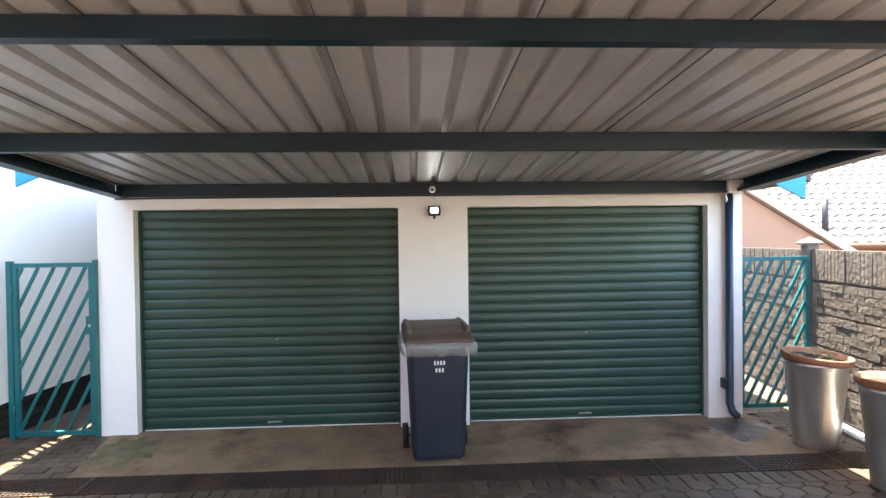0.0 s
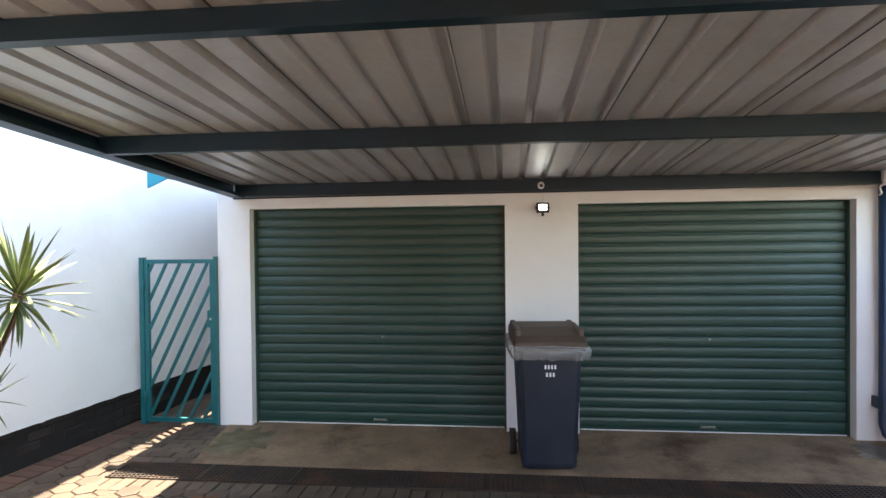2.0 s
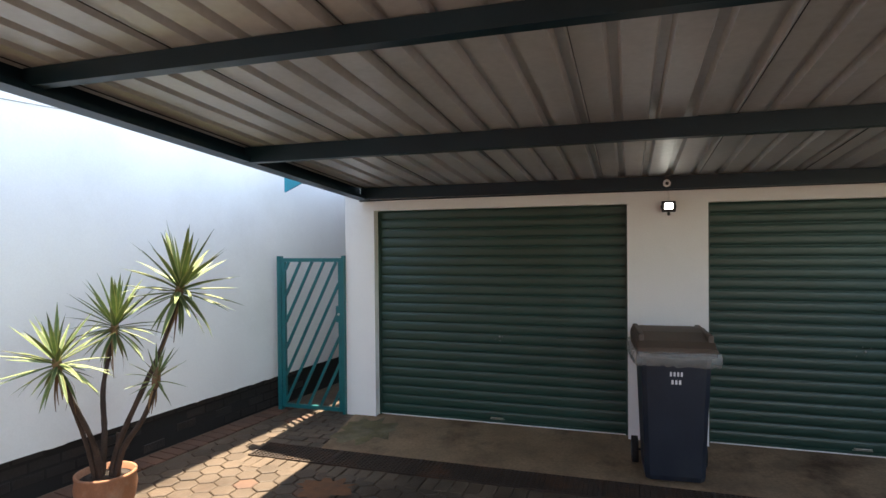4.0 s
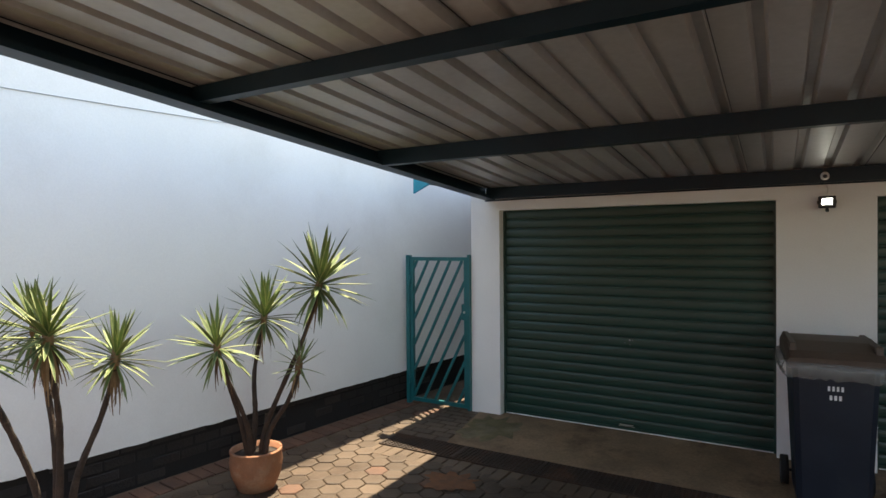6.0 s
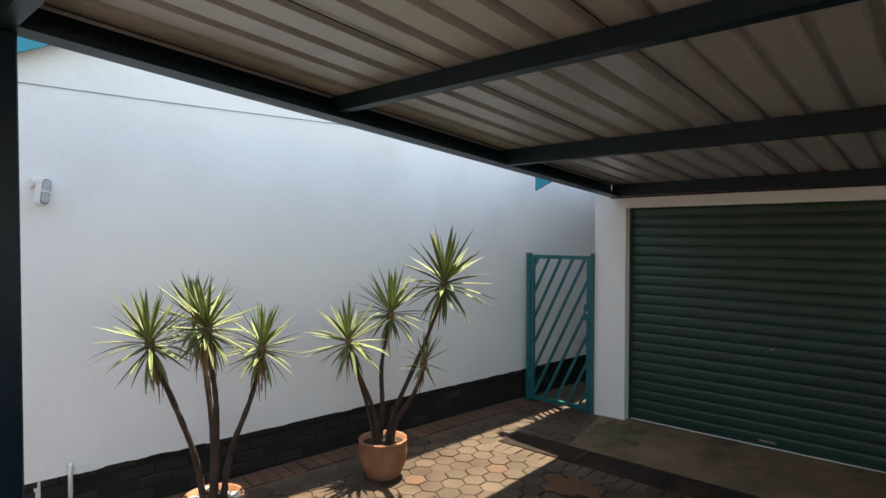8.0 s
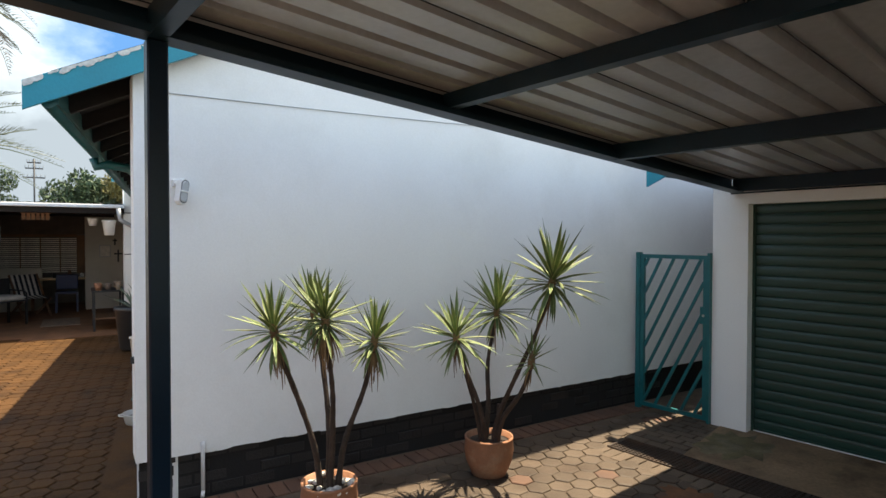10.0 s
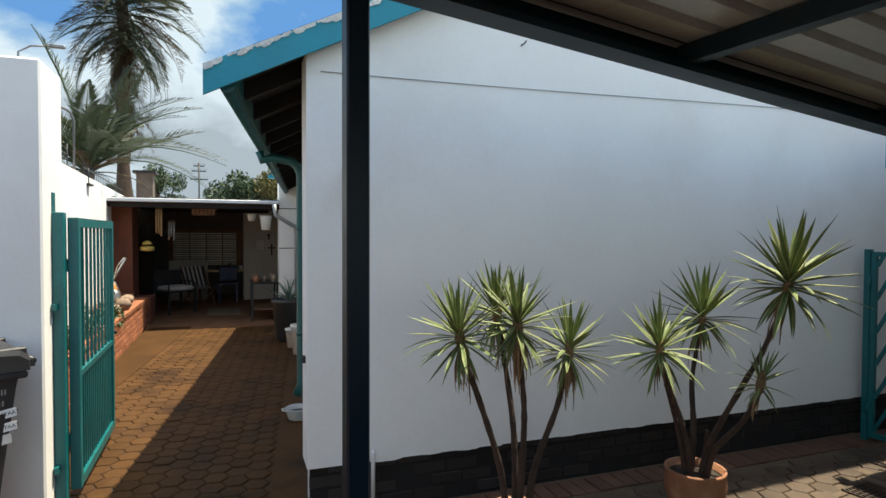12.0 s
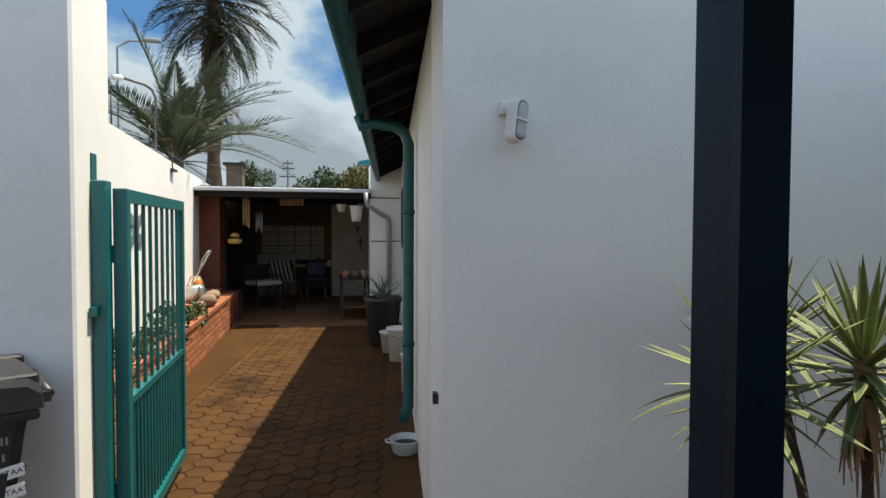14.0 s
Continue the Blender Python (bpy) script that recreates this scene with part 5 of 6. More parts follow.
for i in range(7):
    h = rnd.uniform(0.07, 0.16)
    r = rnd.uniform(0.04, 0.075)
    tagged(part("clay_pot", lathe(bmesh.new(), [(r * 0.7, 0), (r, h), (r * 0.85, h), (r * 0.6, h * 0.6)], 14), STONE if i % 3 else TERRACOTTA, at=pose(-12.6 + rnd.uniform(-0.36, 0.36), 0.95 + (-0.16 + 0.16 * (i % 3)), 0.749)), "small clay pot on the potting table", "pot", "clay pots")
tagged(part("floor_mat", boxed(-14.5, -13.3, -0.15, 0.5, 0.004, 0.012), STONE), "brown worn mat on the patio floor", "mat")

# ---- along the house wall ----
al = thing("potted_aloe", pose(-9.9, 1.2, 0), "spiky grey-green aloe in a large dark pot", "plant")
ap = part("pot", lathe(bmesh.new(), [(0.17, 0), (0.2, 0.05), (0.255, 0.6), (0.275, 0.62), (0.275, 0.67), (0.25, 0.67), (0.24, 0.6), (0.05, 0.6)], 28), BIN_BLACK, al, "large dark plastic pot")
part("soil", lathe(bmesh.new(), [(0.24, 0.602), (0.05, 0.615)], 20), SOIL, ap)


def aloe_leaf(droop):
    bm = bmesh.new()
    rows = []
    for i in range(7):
        t = i / 6
        w, h = 0.055 * (1 - t ** 1.5) + 0.001, 0.028 * (1 - t) + 0.001
        c = Vector((t, 0, 0.18 * math.sin(t * 2.5) * droop))
        rows.append([bm.verts.new(c + Vector(p)) for p in ((0, -w, 0.01), (0, 0, 0.0 + h * 0.3), (0, w, 0.01), (0, 0, -h))])
    for a, b in zip(rows, rows[1:]):
        for k in range(4):
            bm.faces.new((a[k], a[(k + 1) % 4], b[(k + 1) % 4], b[k]))
    bmesh.ops.recalc_face_normals(bm, faces=bm.faces)
    return finish("leaf", bm, ALOE)


ALOES = [aloe_leaf(1), aloe_leaf(0.3)]
rnd = random.Random(31)
for i in range(22):
    t = i / 22
    s = rnd.uniform(0.36, 0.48)
    part("leaf", ALOES[i % 2], None, al, at=Matrix.Translation((0, 0, 0.62)) @ pose(0, 0, 0, 0, 0, i * 137.5) @ pose(0, 0, 0, 0, -(80 - 75 * t), 0) @ Matrix.Diagonal((s, s, s, 1)))


def bucket(m, r, h, mat, label):
    b = thing("bucket", m, label, "bucket", "buckets")
    part("shell", lathe(bmesh.new(), [(r * 0.75, 0), (r * 0.97, h * 0.92), (r * 1.06, h * 0.93), (r * 1.06, h), (r * 0.96, h), (r * 0.7, h * 0.3)], 22), mat, b)
    part("handle", tube(bmesh.new(), [(0, -r * 1.06, h * 0.93), (r * 0.9, -r * 0.7, h * 0.8), (r * 1.1, 0, h * 0.72), (r * 0.9, r * 0.7, h * 0.8), (0, r * 1.06, h * 0.93)], 0.004, 5), GREY_METAL, b)
    return b


bucket(pose(-9.35, 1.22, 0), 0.12, 0.28, WHITE_PLASTIC, "white plastic bucket by the house wall")
bucket(pose(-8.8, 1.26, 0), 0.13, 0.42, WHITE_PLASTIC, "tall white plastic bucket by the house wall")
bucket(pose(-7.4, 1.16, 0), 0.05, 0.4, WHITE_PLASTIC, "slim white plastic can by the house wall")
wb = thing("enamel_bowl", pose(-5.85, 0.93, 0) @ Matrix.Diagonal((0.8, 0.8, 0.8, 1)), "white enamel bowl under the teal downpipe", "bowl")
part("bowl", lathe(bmesh.new(), [(0.09, 0.0), (0.115, 0.02), (0.14, 0.12), (0.15, 0.135), (0.145, 0.14), (0.132, 0.125), (0.11, 0.03), (0.03, 0.025)], 28), GUTTER_WHITE, wb)
part("water", lathe(bmesh.new(), [(0.125, 0.085), (0.05, 0.086)], 20), DARK_METAL, wb)
part("ear", tube(bmesh.new(), [(0.05, -0.14, 0.12), (0.03, -0.18, 0.125), (-0.03, -0.18, 0.125), (-0.05, -0.14, 0.12)], 0.007, 6), WHITE_PLASTIC, wb)
win = thing("window_side", PASSAGE @ pose(6.1, 0.0, 1.8), "dark steel framed window in the house wall", "window", kind="structure")
for x0, x1, z0, z1 in ((-0.5, -0.46, -0.42, 0.4), (0.46, 0.5, -0.42, 0.4), (-0.46, 0.46, 0.36, 0.4), (-0.46, 0.46, -0.42, -0.38), (-0.02, 0.02, -0.38, 0.36)):
    part("window_frame", boxed(x0, x1, 0.0, 0.035, z0, z1), DARK_METAL, win)
part("pane", boxed(-0.46, 0.46, 0.002, 0.01, -0.38, 0.36), material("dark_window_glass", (0.02, 0.025, 0.03), 0.08, vary=0.05, bump=0), win)

# ---- brick planter along the boundary wall ----
planter = thing("brick_planter", Matrix(), "low red face brick planter along the boundary wall", "planter")
part("core", boxed(-12.3, -5.8, -1.56, -1.2, -0.05, 0.42), MORTAR, planter)
part("bed", boxed(-9.9, -5.9, -1.6, -1.21, 0.42, 0.46), SOIL, planter)
rnd = random.Random(9)
hb = finish("brick", boxed(-0.106, 0.106, -0.05, 0.05, -0.035, 0.035, bevel=0.004), BRICK)
for c in range(6):
    n = 28
    for i in range(n):
        x = -5.92 - 0.222 * i - (0.111 if c % 2 else 0)
        if x > -12.2:
            part("brick", hb, None, planter, at=pose(x, -1.148 + rnd.uniform(-0.003, 0.003), 0.04 + 0.082 * c, 0, 0, rnd.uniform(-0.6, 0.6)))
for i in range(58):
    x = -5.9 - 0.108 * i
    part("brick", hb, None, planter, at=pose(x, -1.19, 0.51, 0, 0, 90 + rnd.uniform(-0.8, 0.8)) @ Matrix.Diagonal((1.0, 1.0, 0.85, 1)))
part("upper_step", boxed(-12.3, -10.0, -1.6, -1.32, 0.42, 0.6), BRICK, planter)


def foliage(bm, centre, radius, count, size, rnd, mi=0):
    """Many small leaves spread in a rough clump."""
    for _ in range(count):
        d = Vector((rnd.gauss(0, 1), rnd.gauss(0, 1), rnd.gauss(0, 1)))
        d = d.normalized() * radius * rnd.random() ** 0.4
        p = Vector(centre) + d
        m = Matrix.Translation(p) @ Euler((rnd.uniform(0, 6), rnd.uniform(0, 6), rnd.uniform(0, 6))).to_matrix().to_4x4()
        s = size * rnd.uniform(0.6, 1.3)
        q = [bm.verts.new(m @ Vector(v)) for v in ((-s, 0, 0), (0, -s * 0.4, 0.1 * s), (s, 0, 0), (0, s * 0.4, 0.1 * s))]
        f = bm.faces.new(q)
        f.material_index = mi


rnd = random.Random(77)
for i, x in enumerate((-6.1, -6.6, -7.1, -7.7, -8.3, -8.9, -9.5)):
    bm = bmesh.new()
    h = rnd.uniform(0.1, 0.3)
    for _ in range(5):
        tube(bm, [(x, -1.25, 0.45), (x + rnd.uniform(-0.1, 0.1), -1.25 + rnd.uniform(-0.1, 0.1), 0.45 + h * 0.6)], 0.006, 5, mi=1)
    for _ in range(6):
        foliage(bm, (x + rnd.uniform(-0.2, 0.2), -1.22 + rnd.uniform(-0.07, 0.1), 0.5 + h * rnd.uniform(0.1, 1)), 0.13, 45, 0.035, rnd)
    tagged(part("shrub", bm, [SHRUB, BARK]), "small leafy shrub in the brick planter", "plant", "planter shrubs")
for k, (x, r) in enumerate(((-10.25, 0.13), (-10.6, 0.1), (-10.0, 0.08), (-10.9, 0.12), (-11.3, 0.1))):
    bm = bmesh.new()
    bmesh.ops.create_icosphere(bm, subdivisions=2, radius=r)
    r2 = random.Random(k)
    for v in bm.verts:
        v.co *= r2.uniform(0.85, 1.1)
        v.co.z *= 0.75
    tagged(part("stone", bm, STONE, None, "", True, pose(x, -1.2 - 0.02 * k, 0.54 + r * 0.68)), "rounded brown garden stone on the planter edge", "stone", "garden stones")
can = thing("watering_can", pose(-10.3, -1.36, 0.6), "galvanised watering can on the planter", "watering can")
part("can_body", lathe(bmesh.new(), [(0.13, 0), (0.13, 0.2), (0.1, 0.24), (0.05, 0.25)], 20), ZINC, can)
part("spout", tube(bmesh.new(), [(0.12, 0.0, 0.05), (0.2, 0.06, 0.16), (0.26, 0.1, 0.26)], [0.03, 0.018, 0.012], 8), ZINC, can)
part("handle", tube(bmesh.new(), [(0, -0.12, 0.2), (0, -0.06, 0.36), (0, 0.06, 0.36), (0, 0.12, 0.2)], 0.01, 6), ZINC, can)
tool = thing("garden_tool", pose(-10.42, -1.36, 0.6), "orange garden trimmer with a steel handle leaning", "tool")
part("shaft", tube(bmesh.new(), [(0.1, -0.1, 0.15), (0.1, 0.06, 0.45), (0.1, 0.2, 0.72)], 0.014, 8), CHROME, tool)
part("head", lathe(bmesh.new(), [(0.02, 0.0), (0.07, 0.05), (0.08, 0.28), (0.03, 0.36)], 12), ORANGE, tool)
part("loop", tube(bmesh.new(), [(0.1, 0.05, 0.45), (0.16, 0.1, 0.6), (0.16, 0.18, 0.72), (0.1, 0.2, 0.72)], 0.01, 6), CHROME, tool)

# ---- on top of the boundary wall ----
pal = thing("palisade_fence", Matrix(), "grey steel spiked palisade on the boundary wall", "fence")
for i in range(24):
    x = -10.6 - i * 0.22
    y, z = bwall_y(x) - 0.16, bwall_z(x)
    bm = bmesh.new()
    prism(bm, [(x - 0.009, z - 0.001), (x + 0.009, z - 0.001), (x + 0.009, z + 0.24), (x, z + 0.3), (x - 0.009, z + 0.24)], y - 0.004, y + 0.004, "y")
    part("pale", bm, DARK_METAL, pal)
xa, xb = -10.55, -15.8
part("rail", bar(bmesh.new(), (xa, bwall_y(xa) - 0.15, bwall_z(xa) + 0.2), (xb, bwall_y(xb) - 0.15, bwall_z(xb) + 0.2), 0.008, 0.015), DARK_METAL, pal)
pole = thing("camera_pole", pose(-9.27, bwall_y(-9.27) - 0.06, bwall_z(-9.27)), "bent grey camera pole on the boundary wall", "camera")
bm = tube(bmesh.new(), [(0, 0, -0.004), (0, 0, 0.68), (0.03, -0.03, 0.77), (0.09, -0.09, 0.81), (0.35, -0.26, 0.82)], 0.016, 10)
part("pole", bm, material("dull_grey_pole", (0.12, 0.12, 0.125), 0.55, 0.3, vary=0.1), pole)
part("camera_body", tube(bmesh.new(), [(0.36, -0.26, 0.815), (0.47, -0.33, 0.79)], 0.032, 12), WHITE_PLASTIC, pole)
for x in (-9.9,):
    br = thing("wall_bracket", pose(x, bwall_y(x), bwall_z(x)), "small black bracket on the boundary wall", "bracket", "wall brackets")
    part("plate", boxed(-0.11, 0.11, 0.0, 0.05, -0.13, -0.1), DARK_METAL, br)
    part("rod", tube(bmesh.new(), [(0, 0.012, -0.1), (0, 0.012, 0.12)], 0.007, 6), DARK_METAL, br)
for i in range(4):
    bm = tube(bmesh.new(), [(-6.2, bwall_y(-6.2) - 0.18, bwall_z(-6.2) + 0.12 + i * 0.07), (-9.5, bwall_y(-9.5) - 0.18, bwall_z(-9.5) + 0.12 + i * 0.07)], 0.002, 4)
    tagged(part("fence_wire", bm, GREY_METAL), "thin security wire over the boundary wall", "wire", "security wires")
for x in (-6.2, -7.85, -9.5):
    tagged(part("wire_post", tube(bmesh.new(), [(x, bwall_y(x) - 0.18, bwall_z(x) - 0.002), (x, bwall_y(x) - 0.18, bwall_z(x) + 0.4)], 0.008, 6), DARK_METAL), "thin dark post for the security wires", "post", "wire posts")


orn = thing("wall_ornament", pose(-7.89, bwall_y(-7.89), 1.525, 0, 0, 3.4), "grey metal dragonfly ornament on the boundary wall", "ornament")
part("body", tube(bmesh.new(), [(0, 0.02, -0.24), (0, 0.025, 0.0), (0, 0.025, 0.16), (0, 0.02, 0.22)], [0.008, 0.014, 0.02, 0.012], 8), GREY_METAL, orn)
for sx in (-1, 1):
    for z, turn, ln in ((0.12, 20, 0.34), (0.04, -18, 0.3)):
        bm = bmesh.new()
        ring = [(ln * 0.5 + ln * 0.5 * math.cos(a), 0.055 * math.sin(a)) for a in np.linspace(0, 2 * math.pi, 16, endpoint=False)]
        prism(bm, [(sx * (x * math.cos(radians(turn)) - y * math.sin(radians(turn))), z + x * math.sin(radians(turn)) + y * math.cos(radians(turn))) for x, y in ring], 0.014, 0.019, "y")
        part("wing", bm, GREY_METAL, orn)

# ---- palms and trees behind the wall ----
def frond_mesh(droop, mat, seed, leaflets=40, reach=0.3, width=0.008):
    """A feather leaf 1 m long along +x that bends down, with narrow leaflets."""
    rnd = random.Random(seed)
    bm = bmesh.new()

    def at(t):
        return Vector((t * (1 - 0.22 * droop * t), 0, -droop * 0.62 * t ** 2.1))
    tube(bm, [at(i / 8) for i in range(9)], [0.011 * (1 - 0.85 * i / 8) for i in range(9)], 5)
    for i in range(leaflets):
        t = 0.13 + 0.87 * i / leaflets
        p = at(t)
        for s in (-1, 1):
            ln = reach * math.sin(math.pi * min(0.97, t * 0.8 + 0.2)) * rnd.uniform(0.8, 1.1)
            d = Vector((0.55 + 0.4 * t, s * 0.8, 0.25 - rnd.uniform(0, 0.35))).normalized()
            tip = p + d * ln + Vector((0, 0, -0.25 * ln * droop))
            mid = p + d * ln * 0.5
            w = d.cross(Vector((0, 0, 1))).normalized() * width
            q = [bm.verts.new(v) for v in (p - w * 0.5, mid - w, tip, mid + w)]
            bm.faces.new(q)
    return finish("frond", bm, mat)


FRONDS = [frond_mesh(d, PALM_LEAF, i) for i, d in enumerate((0.15, 0.5, 0.9, 1.3))]
DRY = [frond_mesh(1.2, PALM_DRY, 9), frond_mesh(0.7, PALM_DRY, 10)]


YOUNG = [frond_mesh(d, PALM_LEAF, 20 + i, 48, 0.2, 0.0058) for i, d in enumerate((0.3, 0.7, 1.15))]
YOUNG_DRY = [frond_mesh(0.6, PALM_DRY, 30, 30, 0.16, 0.007)]


def palm_trunk(t, h, r, rnd):
    pts = [(0.05 * math.sin(i), 0.04 * math.cos(i * 1.7), h * i / 14) for i in range(15)]
    part("trunk", tube(bmesh.new(), pts, [r * rnd.uniform(0.88, 1.15) * (1.15 - 0.25 * i / 14) for i in range(15)], 12), PALM_BARK, t)
    return Matrix.Translation(pts[-1])


def young_palm(m, h, size, label, seed):
    """Slender separate fronds that rise in a fountain from a low heart."""
    rnd = random.Random(seed)
    t = thing("palm_tree", m, label, "tree", "palms")
    crown = palm_trunk(t, h, 0.13, rnd)
    fronds = ((250, 82, 1.12, 0), (105, 80, 0.98, 0), (95, 68, 0.98, 1), (80, 60, 0.95, 1), (112, 52, 0.92, 2), (70, 47, 0.9, 2), (92, 36, 0.8, 2), (268, 64, 0.95, 1),
              (282, 52, 0.92, 1), (255, 42, 0.85, 2), (274, 26, 0.7, 2), (5, 66, 0.85, 1), (182, 68, 0.95, 1), (30, 50, 0.8, 2), (205, 54, 0.9, 2), (330, 55, 0.8, 1), (148, 58, 0.9, 1))
    fronds += tuple((rnd.uniform(0, 360), rnd.uniform(35, 78), rnd.uniform(0.6, 0.95), i % 3) for i in range(12))
    for turn, lift, s, bend in fronds:
        s *= size
        part("frond", YOUNG[bend], None, t, at=crown @ pose(0, 0, 0, 0, 0, turn) @ pose(0, 0, 0, rnd.uniform(-20, 20), -lift, 0) @ Matrix.Diagonal((s, s, s, 1)))
    for i in range(11):
        s = size * rnd.uniform(0.3, 0.5)
        part("frond", YOUNG_DRY[0], None, t, "dry brown frond", at=crown @ pose(0, 0, 0, 0, 0, i * 61) @ pose(0, 0, 0, 0, -rnd.uniform(0, 35), 0) @ Matrix.Diagonal((s, s, s, 1)))


def tall_palm(m, h, size, label, seed):
    """A drooping head and a shaggy skirt of hanging fronds down the trunk."""
    rnd = random.Random(seed)
    t = thing("palm_tree", m, label, "tree", "palms")
    crown = palm_trunk(t, h, 0.15, rnd)
    for i in range(96):
        q = (i + 0.5) / 96
        s = size * rnd.uniform(0.75, 1.1)
        green = rnd.random() < 0.75
        mesh = FRONDS[1 + i % 2] if green else DRY[i % 2]
        part("frond", mesh, None, t, "" if green else "dry brown frond", at=crown @ Matrix.Translation((0, 0, -1.6 * q)) @ pose(0, 0, 0, 0, 0, i * 137.5) @ pose(0, 0, 0, rnd.uniform(-15, 15), -(75 - 105 * q + rnd.uniform(-10, 10)), 0) @ Matrix.Diagonal((s, s, s, 1)))
    for i in range(90):
        s = size * rnd.uniform(0.35, 0.7)
        part("frond", DRY[i % 2], None, t, "dry brown frond", at=crown @ Matrix.Translation((0, 0, -0.8 - 3.0 * rnd.random())) @ pose(0, 0, 0, 0, 0, rnd.uniform(0, 360)) @ pose(0, 0, 0, 0, rnd.uniform(15, 70), 0) @ Matrix.Diagonal((s, s * 0.7, s, 1)))


young_palm(pose(-13.3, -2.25, -0.1), 2.95, 2.75, "young feather palm with upright fronds behind the wall", 3)
tall_palm(pose(-16.5, -2.12, -0.1), 8.1, 1.9, "tall palm with a brown trunk and hanging dead fronds", 5)


def tree(m, h, spread, leaves, mat, label, seed):
    rnd = random.Random(seed)
    t = thing("tree", m, label, "tree", "distant trees")
    bm = bmesh.new()
    tube(bm, [(0, 0, -0.3), (0.1, 0.1, h * 0.3), (0, 0.2, h * 0.6)], [0.25, 0.2, 0.12], 8)
    blobs = []
    for i in range(11):
        a, r = rnd.uniform(0, 6.28), spread * rnd.uniform(0.15, 0.75)
        c = Vector((r * math.cos(a), r * math.sin(a), h * rnd.uniform(0.5, 0.95)))
        blobs.append(c)
        tube(bm, [(0, 0.15, h * 0.45), c * 0.6 + Vector((0, 0, h * 0.15)), c], [0.08, 0.05, 0.02], 5)
    part("trunk", bm, PALM_BARK, t)
    bm = bmesh.new()
    for c in blobs:
        foliage(bm, c, spread * rnd.uniform(0.28, 0.45), leaves, 0.16 * spread / 3, rnd)
    part("crown", bm, mat, t)
    return t


tree(pose(-41, -3.9, 0), 6.0, 1.9, 500, TREE_LEAF, "dense dark green tree beyond the patio", 41)
tree(pose(-46, 1.2, 0), 6.0, 3.4, 480, TREE_LEAF, "dense green tree beyond the patio", 42)
tree(pose(-43, 3.4, 0), 5.7, 3.0, 480, TREE_YELLOW, "tree with yellowish leaves beyond the patio", 43)
tree(pose(-52, 3.6, 0), 6.6, 3.6, 480, TREE_LEAF, "green tree beyond the patio", 44)
tree(pose(-50, -9.0, 0), 5.6, 2.4, 480, TREE_LEAF, "green tree behind the palms", 45)

pyl = thing("power_pole", pose(-62, -2.75, 0), "distant wooden power pole with crossarms", "pole")
part("mast", tube(bmesh.new(), [(0, 0, -0.1), (0, 0, 8.6)], 0.07, 6), DARK_METAL, pyl)
for z, w in ((8.2, 0.5), (7.7, 0.65), (6.9, 0.8)):
    part("crossarm", boxed(-0.05, 0.05, -w, w, z, z + 0.1), DARK_METAL, pyl)
    bm = bmesh.new()
    for k in range(6):
        y = -w + 2 * w * k / 5
        tube(bm, [(0, y, z + 0.1), (0, y, z + 0.32)], 0.035, 5)
    part("insulator", bm, GREY_METAL, pyl)
sl = thing("street_lamp", pose(-20, -5.3, 0), "grey street lamp arm behind the palms", "street lamp")
part("mast", tube(bmesh.new(), [(0, 0, 0), (0, 0, 6.8), (0, 0.3, 7.0), (0, 0.9, 7.05)], 0.03, 8), GREY_METAL, sl)
part("lamp_head", boxed(-0.08, 0.08, 0.7, 1.15, 7.0, 7.1, bevel=0.02), GREY_METAL, sl)

# cloudy sky in the distance
m = bpy.data.materials.new("cloudy_sky")
m.use_nodes = True
n, l = m.node_tree.nodes, m.node_tree.links
n.clear()
out = n.new("ShaderNodeOutputMaterial")
em = n.new("ShaderNodeEmission")
co = n.new("ShaderNodeTexCoord")
mp = n.new("ShaderNodeMapping")
mp.inputs["Scale"].default_value = (0.011, 0.011, 0.019)
mp.inputs["Location"].default_value = CLOUD_SHIFT
nz = n.new("ShaderNodeTexNoise")
nz.inputs["Scale"].default_value, nz.inputs["Detail"].default_value, nz.inputs["Roughness"].default_value = 1.0, 9, 0.55
cr = n.new("ShaderNodeValToRGB")
el = cr.color_ramp.elements
el[0].position, el[0].color = 0.36, (0.12, 0.34, 0.82, 1)
el[1].position, el[1].color = 0.66, (0.38, 0.48, 0.63, 1)
for pos, c in ((0.41, (0.3, 0.52, 0.88, 1)), (0.47, (0.68, 0.85, 1.08, 1)), (0.54, (0.64, 0.8, 1.02, 1))):
    e = el.new(pos)
    e.color = c
l.new(co.outputs["Object"], mp.inputs["Vector"])
l.new(mp.outputs["Vector"], nz.inputs["Vector"])
sep = n.new("ShaderNodeSeparateXYZ")
l.new(co.outputs["Object"], sep.inputs["Vector"])
low = n.new("ShaderNodeMapRange")
low.inputs["From Min"].default_value, low.inputs["From Max"].default_value = 28, 100
low.inputs["To Min"].default_value, low.inputs["To Max"].default_value = 0.1, -0.26
l.new(sep.outputs["Z"], low.inputs["Value"])
total = n.new("ShaderNodeMath")
l.new(nz.outputs["Fac"], total.inputs[0])
l.new(low.outputs["Result"], total.inputs[1])
l.new(total.outputs[0], cr.inputs["Fac"])
l.new(cr.outputs["Color"], em.inputs["Color"])
em.inputs["Strength"].default_value = CLOUD_GLOW
l.new(em.outputs["Emission"], out.inputs["Surface"])
bm = bmesh.new()
cols = []
for k in range(25):
    a = radians(180 - 62 + 124 * k / 24)
    cols.append([bm.verts.new((240 * math.cos(a) * (1 - 0.12 * j), 240 * math.sin(a) * (1 - 0.12 * j), (-1, 60, 125, 185)[j])) for j in range(4)])
for a, b in zip(cols, cols[1:]):
    for j in range(3):
        bm.faces.new((a[j], a[j + 1], b[j + 1], b[j]))
bd = structure("backdrop", bm, m, "partly cloudy blue sky in the distance")
bd.visible_shadow = False

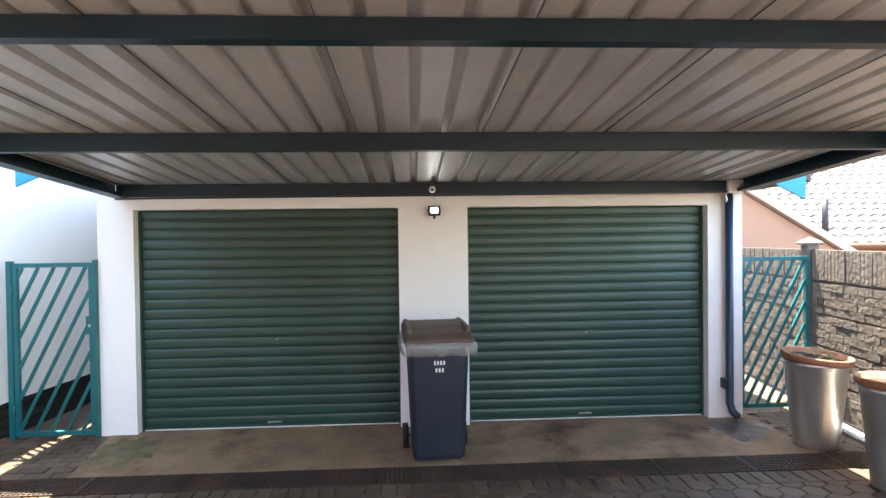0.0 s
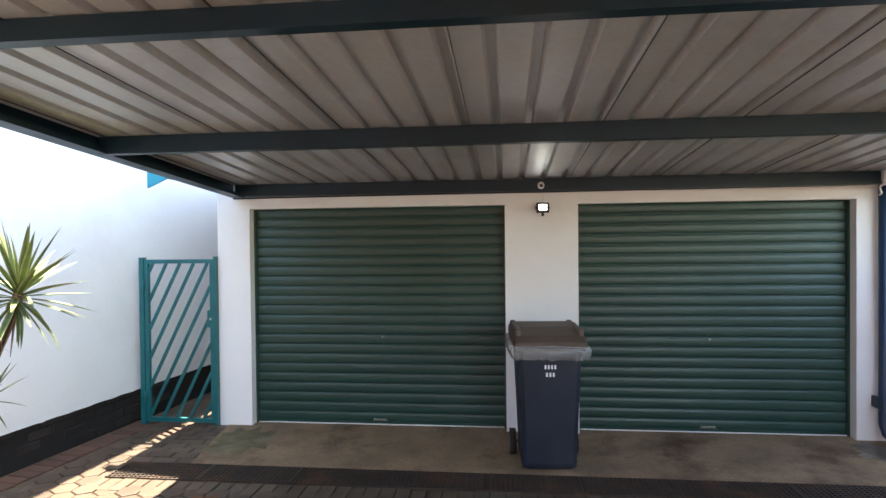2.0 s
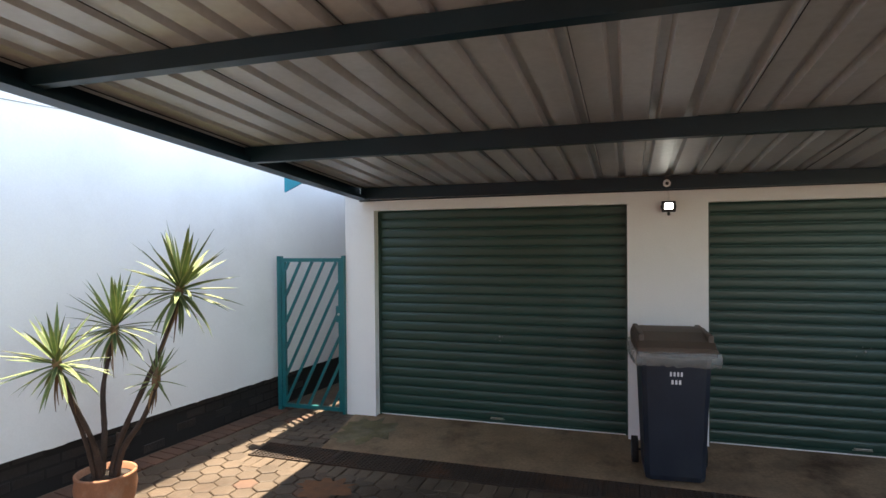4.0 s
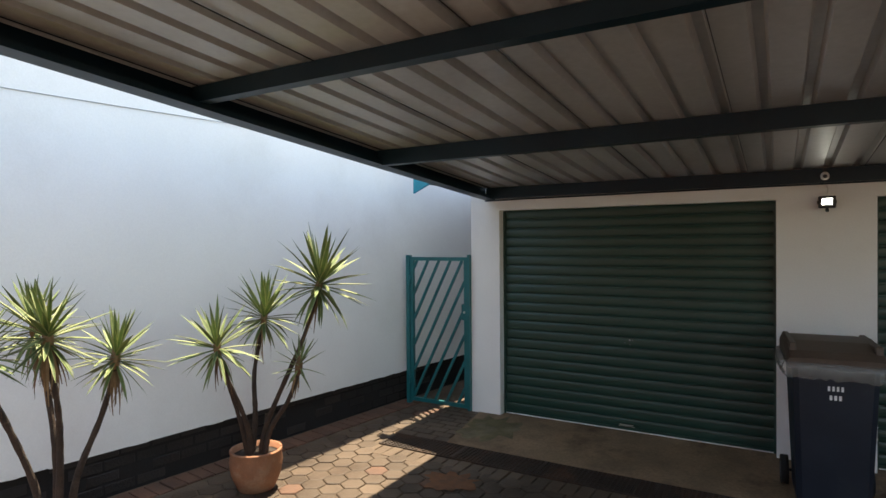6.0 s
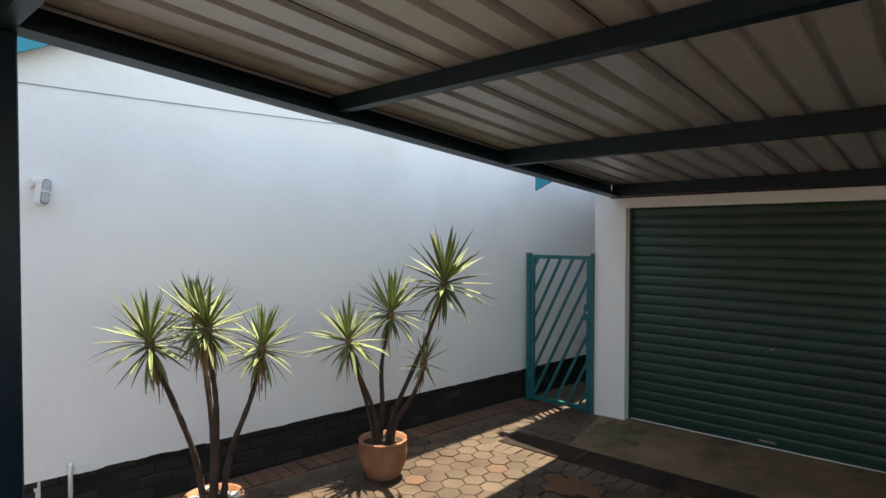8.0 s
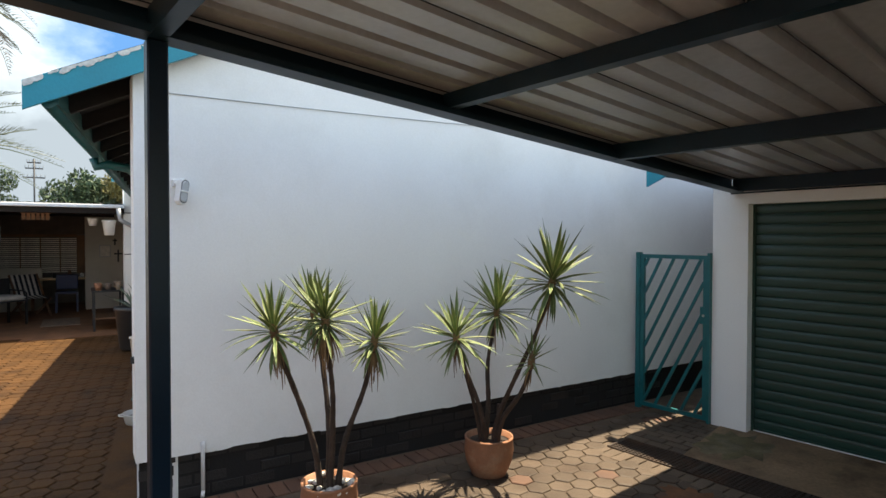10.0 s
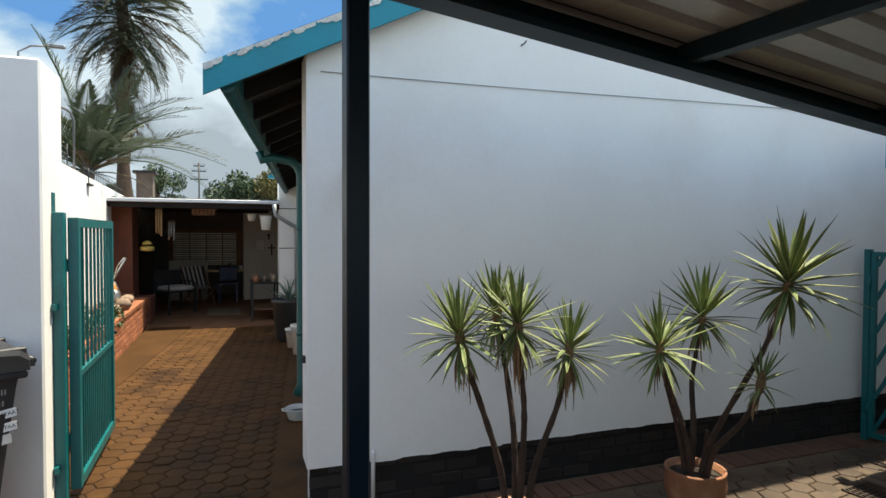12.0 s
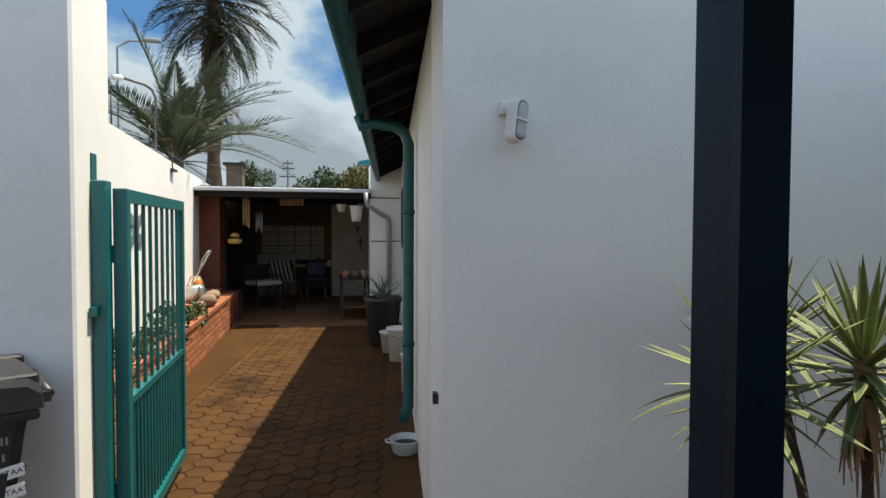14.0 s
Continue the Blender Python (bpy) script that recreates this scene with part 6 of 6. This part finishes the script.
# ---- small pieces of the setting ----
rnd = random.Random(21)
pb = finish("brick", boxed(-0.103, 0.103, -0.035, 0.0, -0.034, 0.034, bevel=0.004), PLINTH)
for c in range(4):
    for i in range(23):
        y = 0.9 + 0.218 * i + (0.109 if c % 2 else 0)
        part("brick", pb, None, plinth, at=pose(GABLE_X - 0.034 + rnd.uniform(-0.003, 0.004), y, 0.045 + 0.083 * c, 0, 0, 90 + 180))
# edging bricks at the foot of the plinth
eb = finish("brick", boxed(-0.105, 0.105, -0.05, 0.05, -0.05, 0.0, bevel=0.004), CLAY)
edging = tagged(part("pavement_edging", boxed(-3.9, -3.65, 0.7, 5.6, -0.08, -0.018), JOINT), "row of red clay bricks laid along the plinth", "paving", kind="structure")
for i in range(44):
    part("brick", eb, None, edging, at=pose(-3.77 + rnd.uniform(-0.004, 0.004), 0.78 + 0.108 * i, 0.002 + rnd.uniform(-0.003, 0.003), 0, rnd.uniform(-1, 1), rnd.uniform(-1.5, 1.5)))

# hexagon paving
HEX = 0.163


def hex_mesh(mat, gap):
    bm = bmesh.new()
    r = HEX / math.sqrt(3) - gap
    rings = []
    for rr, z in ((r, -0.05), (r, -0.007), (r - 0.0035, -0.002), (r - 0.009, 0.0)):
        rings.append([bm.verts.new((rr * math.cos(math.pi / 3 * k + math.pi / 6), rr * math.sin(math.pi / 3 * k + math.pi / 6), z)) for k in range(6)])
    for a, b in zip(rings, rings[1:]):
        for k in range(6):
            bm.faces.new((a[k], a[(k + 1) % 6], b[(k + 1) % 6], b[k]))
    bm.faces.new(rings[-1])
    return finish("paver", bm, mat)


def hex_field(name, label, frame_m, x0, x1, y0, y1, mat, near, keep, seed, clay=0.0, joint=JOINT, gap=0.004):
    """Hexagon pavers over a rectangle; the ones in the near stretch are single pieces, the rest one mesh."""
    rnd = random.Random(seed)
    base = tagged(part(name, boxed(x0, x1, y0, y1, -0.1, -0.011), joint, at=frame_m), label, "paving", kind="structure")
    one, red = hex_mesh(mat, gap), hex_mesh(CLAY, gap)
    verts, faces = [], []
    src = [v.co.copy() for v in one.vertices]
    polys = [tuple(p.vertices) for p in one.polygons]
    j = 0
    y = y0 + HEX / 2
    singles = 0
    while y < y1 - HEX * 0.4:
        x = x0 + HEX / 2 + (HEX / 2 if j % 2 else 0)
        while x < x1 - HEX * 0.4:
            if keep(x, y):
                at = pose(x, y, rnd.uniform(-0.004, 0.002), rnd.uniform(-0.8, 0.8), rnd.uniform(-0.8, 0.8), rnd.choice((0, 60, 120, 180)))
                if near(x, y) and singles < 300:
                    singles += 1
                    part("paver", red if rnd.random() < clay else one, None, base, at=at)
                else:
                    k = len(verts)
                    verts += [tuple(at @ v) for v in src]
                    faces += [tuple(i + k for i in p) for p in polys]
            x += HEX
        y += HEX * math.sqrt(3) / 2
        j += 1
    if verts:
        me = bpy.data.meshes.new("pavers")
        me.from_pydata(verts, [], faces)
        me.materials.append(mat)
        tagged(part("pavers", me, None, base), kind="stuff")
    return base


def yard(u, v):
    """Inside the paved yard: before the drain or beside the apron, clear of the plinth edging."""
    w = GARAGE @ Vector((u, v, 0))
    if w.x < -3.56 or w.x > 3.66 or w.y < -6:
        return False
    if v > -1.3 and -3.36 < u < 3.75 and v < -0.88:
        return False
    return v < -1.3 or (v < 0.05 and u < -3.36) or (v < 0.1 and u > 3.1)


hex_field("pavement_yard", "grey-brown hexagon pavers in the yard", GARAGE, -4.6, 4.3, -9.0, 0.1, PAVER, lambda u, v: u < -1.4 and v > -3.6, yard, 51, 0.04)
s0 = -0.2
hex_field("pavement_passage", "red-brown hexagon pavers along the passage", PASSAGE, s0, 7.8, 0.12, 2.3, PAVER_RED, lambda s, w: 1.0 < s < 6.0, lambda s, w: True, 52, 0.0, PASSAGE_JOINT, 0.005)
structure("pavement_strip", boxed(0.4, 7.8, 2.06, 2.75, -0.1, 0.006), material("brown_concrete", (0.055, 0.026, 0.009), 0.85, vary=0.2, scale=3, fine=50, bump=0.3, gloss=0.12), "plain concrete strip beside the brick planter", PASSAGE)
structure("pavement_wall_strip", boxed(-0.05, 7.8, 0.0, 0.24, -0.1, 0.006), PAVER_RED, "red brick strip along the house wall", PASSAGE)
# rows of straight paving blocks beside the apron and in front of the drain
rows_base = tagged(part("pavement_blocks", boxed(-3.36, 3.7, -1.3, -1.245, -0.1, -0.018), JOINT, at=GARAGE), "rows of brown paving blocks beside the drain", "paving", kind="structure")
blk = finish("paver", boxed(-0.098, 0.098, -0.048, 0.048, -0.05, 0.0, bevel=0.004), PAVER)
for i in range(66):
    part("paver", blk, None, rows_base, at=pose(-3.3 + 0.107 * i, -1.345, rnd.uniform(-0.002, 0.003), 0, 0, 90 + rnd.uniform(-1, 1)))
for r in range(9):
    for i in range(3):
        part("paver", blk, None, rows_base, at=pose(-3.3 + 0.205 * i - 0.1 * (r % 2) + 0.04, -0.87 + 0.103 * r, rnd.uniform(-0.002, 0.003), 0, 0, rnd.uniform(-1, 1)))
for r in range(11):
    for i in range(3):
        part("paver", blk, None, rows_base, at=pose(3.08 + 0.205 * i + 0.1 * (r % 2), -0.87 + 0.103 * r, rnd.uniform(-0.002, 0.003), 0, 0, rnd.uniform(-1, 1)))
blotch("pavement_sand_stain", SAND, -2.37, -1.64, 0.27, 0.21, "orange sandy stain on the pavers", 9)
# far bounds: unseen wall added behind the camera to cut light into the carport
structure("wall_street", boxed(-4.38, 3.7, -4.9, -4.65, -0.05, 3.6), BROWN_WALL, "unseen brown wall added behind the camera to block light")
